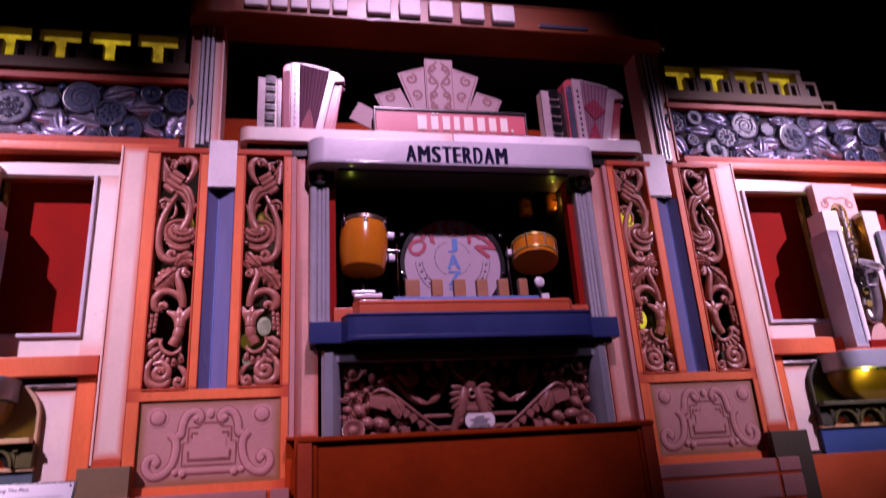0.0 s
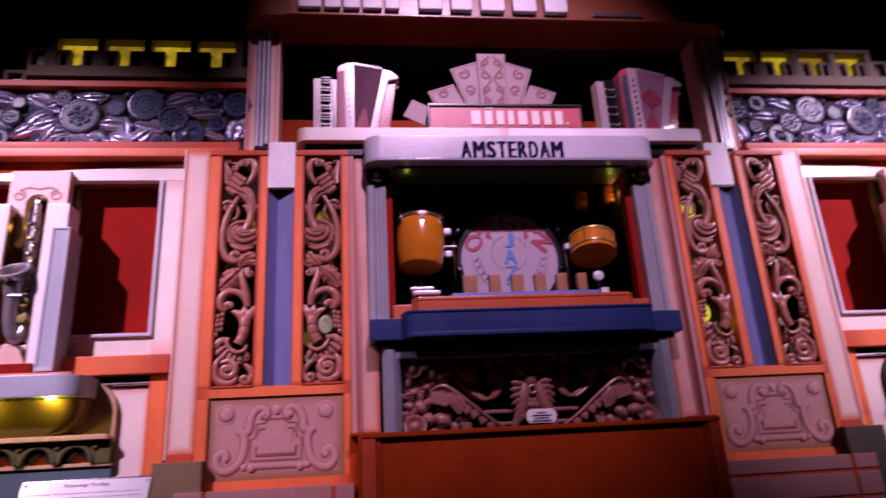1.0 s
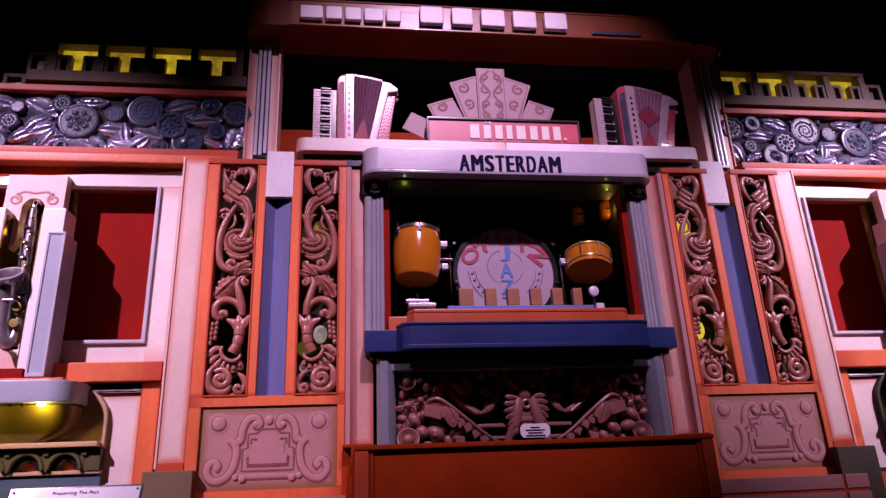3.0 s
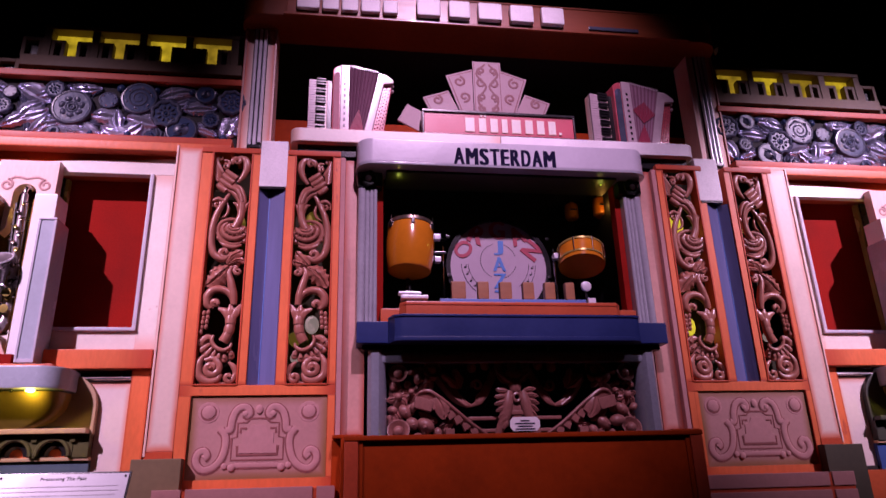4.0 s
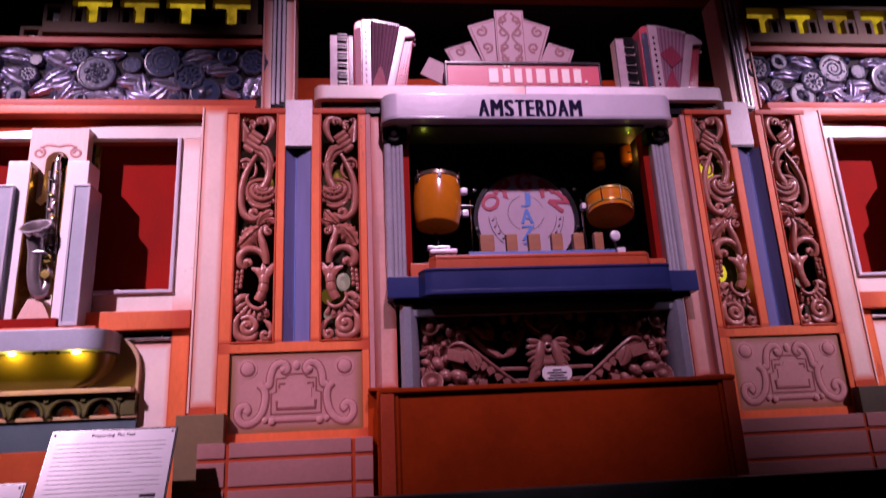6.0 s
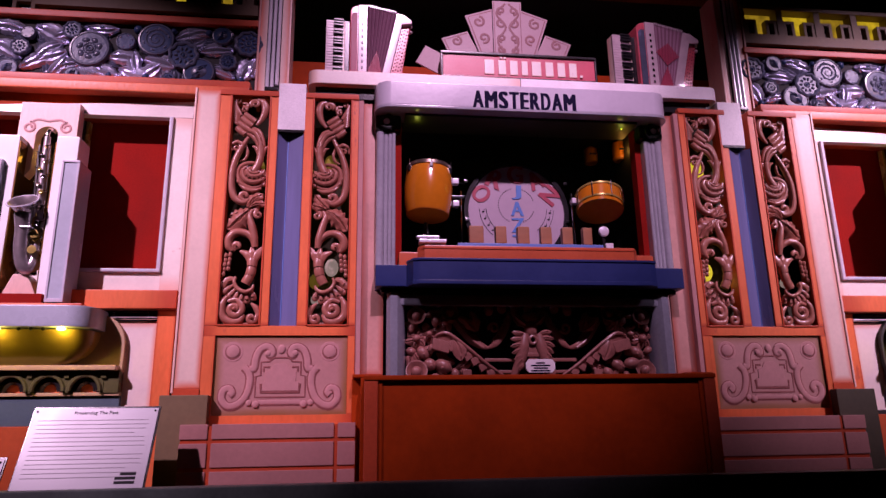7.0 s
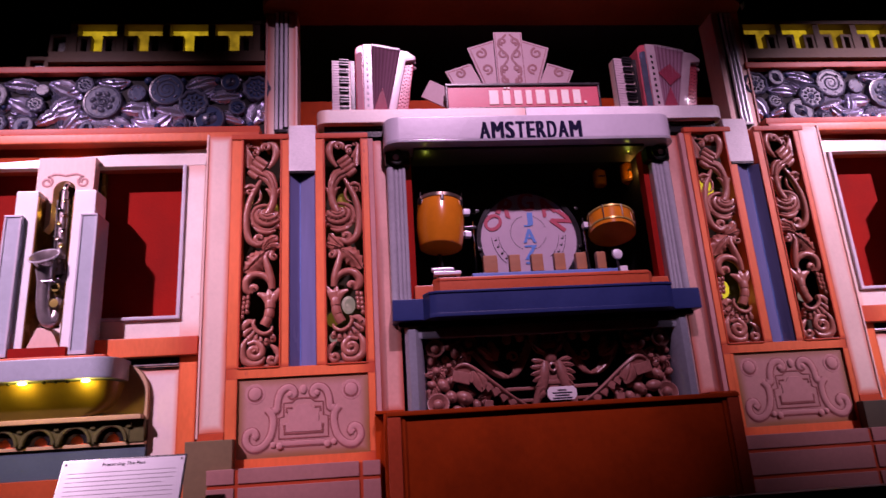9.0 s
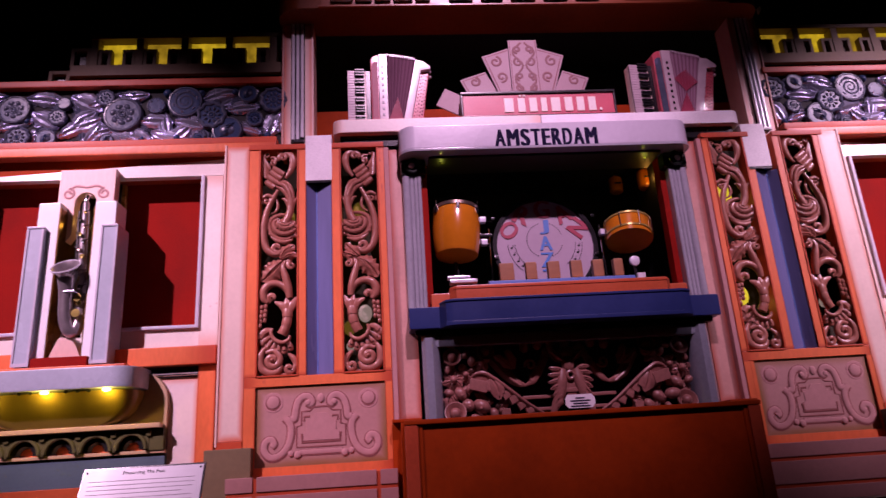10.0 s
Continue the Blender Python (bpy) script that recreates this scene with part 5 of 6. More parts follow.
# ---- console box in front ----
chest = thing("console_box", "burnt orange wooden chest front with raised rim", "chest", (0, 0, 0))
part("front_panel", box(B(), -0.90, 0.90, -0.218, -0.16, 0.55, 1.684, 0.0), BROWNOR, chest)
part("top_rim", box(B(), -0.968, 0.968, -0.245, -0.15, 1.680, 1.705, 0.006), BROWNOR, chest)
for s in (-1, 1):
    part("corner_post", box(B(), s * 0.895, s * 0.966, -0.240, -0.15, 0.5, 1.680, 0.008), REDOR, chest)
    part("side", box(B(), s * 0.90, s * 0.985, -0.15, 0.12, 0.5, 1.70, 0.004), BROWNOR, chest)
    part("inner_bead", box(B(), s * 0.872, s * 0.895, -0.228, -0.21, 0.55, 1.675, 0.004), BROWNOR, chest)
    part("shoulder", box(B(), s * 0.87, s * 1.03, -0.10, 0.14, 1.705, 1.722, 0.004), BROWNOR, chest)


# ---- accordions ----
def accordion(name_label, loc, turn, spread=1.0):
    """Standing on its end: keyboard, treble casing, grille strip, fanned bellows and bass casing with buttons."""
    a = thing("accordion", name_label, "accordion", loc, "", "accordions on the shelf")
    place = Matrix.Translation(loc) @ Matrix.Rotation(radians(turn), 4, "Z") @ Matrix.Diagonal((spread, 1, 1, 1))

    def put(name, bm, mat, parent=a, label=""):
        return part(name, moved(bm, place), mat, parent, label)

    keyboard = put("keyboard", box(B(), -0.302, -0.185, -0.05, 0.02, 0.0, 0.392, 0.006), WHITE, a, "white piano keyboard")
    for i in range(20):
        z = 0.006 + 0.0192 * i
        put("white_key", box(B(), -0.305, -0.200, -0.062, -0.05, z, z + 0.0178, 0.002), PEARL, keyboard)
        if i % 7 not in (2, 6):
            put("black_key", box(B(), -0.258, -0.196, -0.078, -0.062, z + 0.0125, z + 0.0245, 0.002), BLACKP, keyboard)
    put("key_bed", box(B(), -0.200, -0.150, -0.040, 0.08, 0.0, 0.405, 0.004), BLACKP, a, "black key bed")
    pts = [(-0.155, 0.0)] + arc(-0.105, 0.455, 0.05, 180, 90, 6) + [(-0.045, 0.508), (-0.045, 0.0)]
    put("treble_case", prism(B(), pts, -0.075, 0.11, 0.008), PEARLRED, a, "red pearl treble casing")
    put("grille", prism(B(), [(-0.146, 0.02)] + arc(-0.118, 0.42, 0.028, 180, 90, 6) + [(-0.108, 0.448), (-0.108, 0.02)], -0.082, -0.070, 0.003), DULLSILVER if spread > 1.1 else MAROON, a, "pierced treble grille")
    put("grille_strip", box(B(), -0.103, -0.045, -0.087, -0.06, 0.002, 0.505, 0.004), PEARL, a, "white pearl strip with switches")
    for i in range(9):
        put("register", box(B(), -0.082, -0.070, -0.0905, -0.085, 0.045 + 0.044 * i, 0.064 + 0.044 * i, 0.002), GREYINK if spread < 1.1 else BLACKP, a)
    n = 15
    for i in range(n):
        t0, t1 = i / n, (i + 1) / n
        x0, x1 = -0.045 + 0.090 * t0, -0.045 + 0.090 * t1
        X0, X1 = -0.045 + 0.190 * t0, -0.045 + 0.190 * t1
        top0, top1 = 0.503 - 0.030 * t0, 0.503 - 0.030 * t1
        bm = B()
        xm, Xm, tm = (x0 + x1) / 2, (X0 + X1) / 2, (top0 + top1) / 2
        ring = []
        for xa, Xa, ta, depth in ((x0, X0, top0, 0.0), (xm, Xm, tm, 0.018), (x1, X1, top1, 0.0)):
            ring.append([bm.verts.new(q) for q in ((xa, -0.064 - depth, 0.0), (xa, 0.10, 0.0), (Xa, 0.10, ta + depth * 0.5), (Xa, -0.064 - depth, ta + depth * 0.5))])
        for r0, r1 in zip(ring, ring[1:]):
            for k in range(4):
                bm.faces.new((r0[k], r0[(k + 1) % 4], r1[(k + 1) % 4], r1[k]))
        bmesh.ops.recalc_face_normals(bm, faces=bm.faces)
        fold = put("bellows_fold", bm, BELLOWS if i % 2 else BELLOWDK)

        def ridge_at(f, out=0.0):
            return (xm + (Xm - xm) * f, -0.082 - out, (tm + 0.009) * f)

        # pale metal corner on each fold, a maroon diamond rising from the foot, a dark one across the middle
        put("fold_corner", tube(B(), [ridge_at(0.965, 0.001), ridge_at(1.0, 0.001)], 0.0034, 6), PEARL, fold, "pale metal fold corner")
        h = 1 - abs(2 * (i + 0.5) / n - 1)
        put("inlay", tube(B(), [ridge_at(0.004), ridge_at(0.02 + 0.34 * h)], 0.0042, 6), MAROON, fold, "maroon bellows inlay")
        if spread > 1.1:
            put("inlay", tube(B(), [ridge_at(0.56 - 0.17 * h), ridge_at(0.56 + 0.17 * h)], 0.0042, 6), MAROON, fold, "dark bellows inlay")
    put("bass_case", prism(B(), [(0.045, 0.0), (0.145, 0.470), (0.190, 0.466), (0.240, 0.425), (0.236, 0.392), (0.178, 0.0)], -0.050, 0.11, 0.006), PEARLRED, a, "red pearl bass casing")
    put("bass_frame", prism(B(), [(0.045, 0.0), (0.145, 0.473), (0.195, 0.468), (0.245, 0.428), (0.246, 0.405), (0.182, 0.392), (0.098, 0.0)], -0.078, -0.048, 0.006), PEARL, a, "white bass casing edge")
    for z in (0.36, 0.40):
        put("strap_knob", ball(B(), (0.242 + 0.02 * (z - 0.36), -0.045, z), 0.011, 10, 8), PEARL)
    for i in range(14):
        for j in range(4):
            z = 0.016 + 0.0265 * i
            x = 0.110 + 0.212 * z + 0.0165 * j
            put("bass_button", ball(B(), (x, -0.051, z + 0.008 * (j % 2)), 0.0052, 6, 5), MAROON)
    return a


accordion("red pearl piano accordion standing on end, white keys outward", (-0.937, 0.12, 3.587), 4)
accordion("red pearl piano accordion standing on end, turned toward the middle", (1.010, 0.14, 3.587), 8, 1.20)

# ---- fan of cards and name board ----
fan = thing("card_fan", "fan of five pink scroll-printed cards behind the red board", "card fan", (-0.02, 0.12, 3.60))
CX, CT = -0.036, 4.24
card = part("card", box(B(), CX - 0.100, CX + 0.100, 0.114, 0.126, 3.60, CT, 0.003), CARD, fan, "tall middle card")
for s in (-1, 1):
    for cz, r, a0, tn in ((CT - 0.075, 0.030, -90, 1.2), (CT - 0.175, 0.034, 90, -1.1), (CT - 0.285, 0.030, -90, 1.2), (CT - 0.375, 0.028, 90, -1.1)):
        part("scroll_print", tube(B(), spiral(CX + s * 0.042, cz, r, 0.008, a0, s * tn, 0.113, 20), 0.0085, 6, 0.2), CARDINK, card)
    part("scroll_print", tube(B(), smooth_line([(CX + s * 0.012, 0.113, CT - 0.02), (CX + s * 0.075, 0.113, CT - 0.10), (CX + s * 0.012, 0.113, CT - 0.20), (CX + s * 0.070, 0.113, CT - 0.31), (CX + s * 0.010, 0.113, CT - 0.42)], 5), 0.0075, 6, 0.2), CARDINK, card)
    part("print_border", box(B(), CX + s * 0.090 - 0.0025, CX + s * 0.090 + 0.0025, 0.1125, 0.114, 3.63, CT - 0.012, 0), CARDINK, card)
    # slanting cards, wider at the top, tucked behind one another
    for y, corners, scroll in ((0.140, ((0.100, -0.050), (0.287, -0.113), (0.185, -0.42), (0.02, -0.42)), ((0.195, -0.155, 0.042, 100, 1.2), (0.160, -0.275, 0.040, -80, -1.2))), (0.156, ((0.270, -0.222), (0.447, -0.284), (0.37, -0.46), (0.16, -0.46)), ((0.345, -0.300, 0.036, 100, 1.2),))):
        poly = [(CX + s * u, CT + v) for u, v in corners]
        side = part("card", prism(B(), poly, y - 0.005, y + 0.005, 0.002), CARD, fan)
        for u, v, r, a0, tn in scroll:
            part("scroll_print", tube(B(), spiral(CX + s * u, CT + v, r, 0.010, a0 if s > 0 else 180 - a0, s * tn, y - 0.006, 20), 0.0085, 6, 0.2), CARDINK, side)
        (u0, v0), (u1, v1), (u2, v2) = corners[:3]
        line = [(u0 + 0.004, v0 - 0.016), (u1 - 0.020, v1 - 0.010), (u2 - 0.016, v2)]
        part("print_border", tube(B(), [(CX + s * u, y - 0.006, CT + v) for u, v in line], 0.004, 4, 0.2), CARDINK, side)
low_card = Matrix.Translation((-0.36, 0.10, 3.60)) @ Matrix.Rotation(radians(-62), 4, "Y")
part("card", moved(box(B(), -0.02, 0.12, -0.006, 0.006, 0.0, 0.33, 0.003), low_card), CARD, fan, "low tilted card")

board = thing("name_board", "red signboard with dark frame and pale raised blocks", "signboard", (0, 0.02, 3.587))
part("panel", box(B(), -0.495, 0.505, 0.0, 0.05, 3.592, 3.760, 0.003), SIGNRED, board)
for bx in ((-0.507, 0.517, 3.752, 3.768), (-0.507, 0.517, 3.587, 3.596)):
    part("frame_bar", box(B(), bx[0], bx[1], -0.012, 0.06, bx[2], bx[3], 0.002), BLACKP, board)
for x in (-0.507, 0.507):
    part("frame_bar", box(B(), x, x + 0.010, -0.010, 0.06, 3.596, 3.752, 0.002), BLACKP, board)
x = -0.235
for w in (0.078, 0.062, 0.064, 0.050, 0.078, 0.066, 0.064, 0.064):
    part("sign_block", box(B(), x + 0.10 * w, x + 0.90 * w, -0.006, 0.0, 3.618, 3.722, 0.002), WHITE, board)
    x += w + 0.014
part("sign_dot", box(B(), x - 0.002, x + 0.016, -0.010, 0.0, 3.618, 3.636, 0.002), WHITE, board)
for dx in (0.016, 0.042):
    part("sign_dot", box(B(), -0.143 + dx, -0.127 + dx, -0.010, 0.0, 3.728, 3.741, 0.002), WHITE, board)


# ---- wings ----
def floral(parent):
    """Relief of dished roses, coil roses, daisies, striped buds and long-stranded silver leaves over a dark board."""
    def ring(x, z, r, y, t, lobes=0, seg=8):
        n = 36
        return tube(B(), [(x + r * (1 + (0.07 * math.cos(lobes * 2 * math.pi * i / n) if lobes else 0)) * math.cos(2 * math.pi * i / n), y, z + r * (1 + (0.07 * math.cos(lobes * 2 * math.pi * i / n) if lobes else 0)) * math.sin(2 * math.pi * i / n)) for i in range(n + 1)], t, seg, 1.0, None, False)

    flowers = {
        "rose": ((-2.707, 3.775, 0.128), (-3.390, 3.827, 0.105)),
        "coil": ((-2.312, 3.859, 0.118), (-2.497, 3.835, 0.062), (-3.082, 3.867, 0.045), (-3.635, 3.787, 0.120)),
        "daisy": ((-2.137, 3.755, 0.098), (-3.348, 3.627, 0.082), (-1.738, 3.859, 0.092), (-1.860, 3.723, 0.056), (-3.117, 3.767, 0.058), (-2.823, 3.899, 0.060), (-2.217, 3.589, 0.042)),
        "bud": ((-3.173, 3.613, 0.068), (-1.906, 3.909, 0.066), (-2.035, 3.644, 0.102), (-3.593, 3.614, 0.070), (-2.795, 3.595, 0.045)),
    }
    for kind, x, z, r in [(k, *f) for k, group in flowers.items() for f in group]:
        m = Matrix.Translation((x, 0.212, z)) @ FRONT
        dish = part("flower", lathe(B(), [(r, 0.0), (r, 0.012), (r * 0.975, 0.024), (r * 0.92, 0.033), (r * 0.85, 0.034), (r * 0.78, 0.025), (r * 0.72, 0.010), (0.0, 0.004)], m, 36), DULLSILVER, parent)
        part("flower_dish", lathe(B(), [(r * 0.815, 0.0312), (r * 0.74, 0.0160), (r * 0.64, 0.0080), (r * 0.54, 0.0090), (r * 0.42, 0.0180), (r * 0.30, 0.0260), (r * 0.16, 0.0300), (0.0, 0.0310)], m, 36), RIMBLUE, dish, angle=70)
        if kind == "rose":
            for i in range(7):
                g = radians(360 / 7 * i + 12)
                part("petal", ball(B(), (x + r * 0.47 * math.cos(g), 0.192, z + r * 0.47 * math.sin(g)), (r * 0.24, 0.020, r * 0.17), 12, 8, Matrix.Rotation(-g - 1.25, 4, "Y")), DULLSILVER, dish)
            for k in (0.28, 0.15):
                part("flower_core", ring(x, z, r * k, 0.184 - 0.02 * (0.28 - k), r * 0.055), DULLSILVER, dish)
            part("flower_core", ball(B(), (x, 0.188, z), r * 0.09), RIMBLUE, dish)
        elif kind == "coil":
            part("petal_coil", tube(B(), spiral(x, z, r * 0.62, r * 0.05, 30, 2.4, 0.190, 52), r * 0.085, 8, 1.3, (1.1, 1, 0.8)), DULLSILVER, dish)
            for i in range(6):
                g = 1.05 * i + 0.3
                part("petal_edge", ball(B(), (x + r * 0.66 * math.cos(g), 0.190, z + r * 0.66 * math.sin(g)), (r * 0.17, 0.016, r * 0.07), 10, 6, Matrix.Rotation(-g - 1.57, 4, "Y")), SILVER, dish)
        elif kind == "daisy":
            part("scallop", ring(x, z, r * 0.86, 0.184, r * 0.14, 9), DULLSILVER, dish)
            for i in range(10):
                g = radians(36 * i)
                part("petal", ball(B(), (x + r * 0.47 * math.cos(g), 0.190, z + r * 0.47 * math.sin(g)), (r * 0.19, 0.018, r * 0.115), 10, 6, Matrix.Rotation(-g, 4, "Y")), RIMBLUE if r < 0.07 else DULLSILVER, dish)
            part("flower_core", ring(x, z, r * 0.19, 0.182, r * 0.06), DULLSILVER, dish)
            part("flower_core", ball(B(), (x, 0.188, z), (r * 0.14, 0.014, r * 0.14)), RIMBLUE, dish)
        else:
            part("bud", ball(B(), (x, 0.195, z), (r * 0.60, 0.026, r * 0.50), 16, 10), DULLSILVER, dish)
            for k in (-0.3, -0.1, 0.1, 0.3):
                part("stripe", tube(B(), [(x - r * 0.40 + k * r * 0.3, 0.182, z - r * 0.22 + k * r), (x + k * r * 0.3, 0.166, z + k * r), (x + r * 0.40 + k * r * 0.3, 0.182, z + r * 0.22 + k * r)], 0.004, 6, 1.0, (0.5, 1, 0.5)), RIMBLUE, dish)
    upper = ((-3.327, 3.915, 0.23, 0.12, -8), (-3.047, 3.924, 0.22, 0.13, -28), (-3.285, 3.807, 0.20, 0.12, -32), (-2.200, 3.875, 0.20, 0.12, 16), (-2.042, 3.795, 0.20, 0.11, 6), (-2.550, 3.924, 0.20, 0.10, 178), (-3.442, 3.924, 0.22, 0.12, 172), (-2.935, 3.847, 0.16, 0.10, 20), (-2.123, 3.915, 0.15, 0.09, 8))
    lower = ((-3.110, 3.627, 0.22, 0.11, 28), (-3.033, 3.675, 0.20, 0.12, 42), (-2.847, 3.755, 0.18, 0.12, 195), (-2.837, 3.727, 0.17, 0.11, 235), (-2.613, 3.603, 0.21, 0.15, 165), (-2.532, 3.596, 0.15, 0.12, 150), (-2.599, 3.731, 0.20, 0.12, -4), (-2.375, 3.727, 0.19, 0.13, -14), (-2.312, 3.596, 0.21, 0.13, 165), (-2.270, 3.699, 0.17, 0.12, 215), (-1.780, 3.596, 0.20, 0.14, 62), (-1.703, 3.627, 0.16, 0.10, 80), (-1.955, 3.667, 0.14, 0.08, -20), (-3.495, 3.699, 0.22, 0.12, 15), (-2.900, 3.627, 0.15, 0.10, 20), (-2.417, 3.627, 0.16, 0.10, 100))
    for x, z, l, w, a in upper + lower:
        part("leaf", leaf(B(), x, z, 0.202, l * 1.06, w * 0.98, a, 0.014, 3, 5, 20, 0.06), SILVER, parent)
    rnd = random.Random(11)
    for i in range(40):
        x, z = -3.64 + 0.048 * i, rnd.uniform(3.61, 3.91)
        part("under_leaf", leaf(B(), x, z, 0.216, rnd.uniform(0.10, 0.16), 0.10, rnd.uniform(0, 360) if i < 36 else 180, 0.012, 4, 3, 12, 0.1), SILVER if i % 3 == 1 else DULLSILVER, parent)
    for i in range(26):
        r = rnd.uniform(0.013, 0.030)
        part("berry", ball(B(), (-3.60 + 0.073 * i, 0.200, rnd.choice((3.575, 3.60, 3.93, 3.75))), (r, r * 0.9, r), 10, 8), RIMBLUE if i % 3 else SILVER, parent)


def saxophone(x, y, z, parent_group):
    """A tenor standing upright: bow, bell to the viewer's side, body tube with keys, neck."""
    s = thing("saxophone", "tarnished plated brass saxophone standing upright in its niche", "saxophone", (x, y, z), "", parent_group)
    body = smooth_line([(x - 0.004, y, z + 0.82), (x + 0.000, y, z + 0.55), (x + 0.014, y, z + 0.32), (x + 0.020, y, z + 0.13), (x + 0.012, y - 0.012, z + 0.045), (x - 0.018, y - 0.030, z + 0.040), (x - 0.038, y - 0.045, z + 0.13), (x - 0.040, y - 0.052, z + 0.25), (x - 0.042, y - 0.064, z + 0.33)], 8)
    part("body_tube", tube(B(), body, 0.038, 20, 1.0, (0.46, 0.58, 0.70, 0.84, 0.96, 1.0, 1.0, 1.05, 1.25)), SAXPLATE, s, "conical plated body")
    flare = Matrix.Translation((x - 0.043, y - 0.088, z + 0.392)) @ pose(0, 0, 0, 42, -6, 0)
    part("bell", lathe(B(), [(0.043, -0.088), (0.050, -0.050), (0.060, -0.020), (0.074, 0.0), (0.080, 0.006), (0.075, 0.008), (0.055, -0.014), (0.043, -0.045), (0.036, -0.088), (0.0, -0.090)], flare, 32), SAXPLATE, s, "flared silver bell")
    part("bell_rim", moved(tube(B(), [(0.079 * math.cos(2 * math.pi * i / 36), 0.079 * math.sin(2 * math.pi * i / 36), 0.006) for i in range(37)], 0.0045, 8, 1.0, None, False), flare), RODS, s, "rolled bell rim")
    part("key_guard", lathe(B(), [(0.044, 0.0), (0.046, 0.010), (0.030, 0.018), (0.0, 0.016)], Matrix.Translation((x + 0.062, y - 0.006, z + 0.285)) @ FRONT, 24), SAXPLATE, s, "round key guard")
    part("neck", tube(B(), smooth_line([(x - 0.004, y, z + 0.80), (x - 0.004, y, z + 0.84), (x - 0.003, y + 0.02, z + 0.872), (x - 0.002, y + 0.07, z + 0.88)], 6), 0.012, 10), CHROME, s, "curved neck")
    for i in range(14):
        t = z + 0.15 + 0.046 * i
        cx = x + 0.018 - 0.022 * (t - z) / 0.8 + (0.012 if i % 2 else -0.010)
        k = 1.0 - 0.035 * i
        part("key_cup", lathe(B(), [(0.017 * k, 0.0), (0.019 * k, 0.006), (0.012 * k, 0.010), (0.0, 0.008)], Matrix.Translation((cx, y - 0.034 + 0.010 * i / 14, t)) @ FRONT, 14), (CHROME, GOLD, BRASSDK)[i % 3], s)
        part("key_arm", tube(B(), [(cx, y - 0.038, t), (cx + (0.030 if i % 2 else -0.030), y - 0.022, t + 0.018)], 0.0035, 6), CHROME, s)
    for dx in (-0.028, 0.034):
        part("key_rod", tube(B(), [(x + dx + 0.015, y - 0.018, z + 0.10), (x + dx - 0.006, y - 0.018, z + 0.76)], 0.005, 6), CHROME, s)
    for t in (0.13, 0.22):
        part("bell_key", lathe(B(), [(0.022, 0.0), (0.024, 0.008), (0.0, 0.010)], Matrix.Translation((x + 0.022, y - 0.050, z + t)) @ FRONT, 18), GOLD, s)
    part("brace", box(B(), x - 0.040, x + 0.02, y - 0.098, y - 0.018, z + 0.245, z + 0.253, 0.003), RODS, s)
    part("foot", box(B(), x - 0.05, x + 0.03, y - 0.03, y + 0.03, z - 0.0, z + 0.03, 0.01), BLACKP, s)
    return s


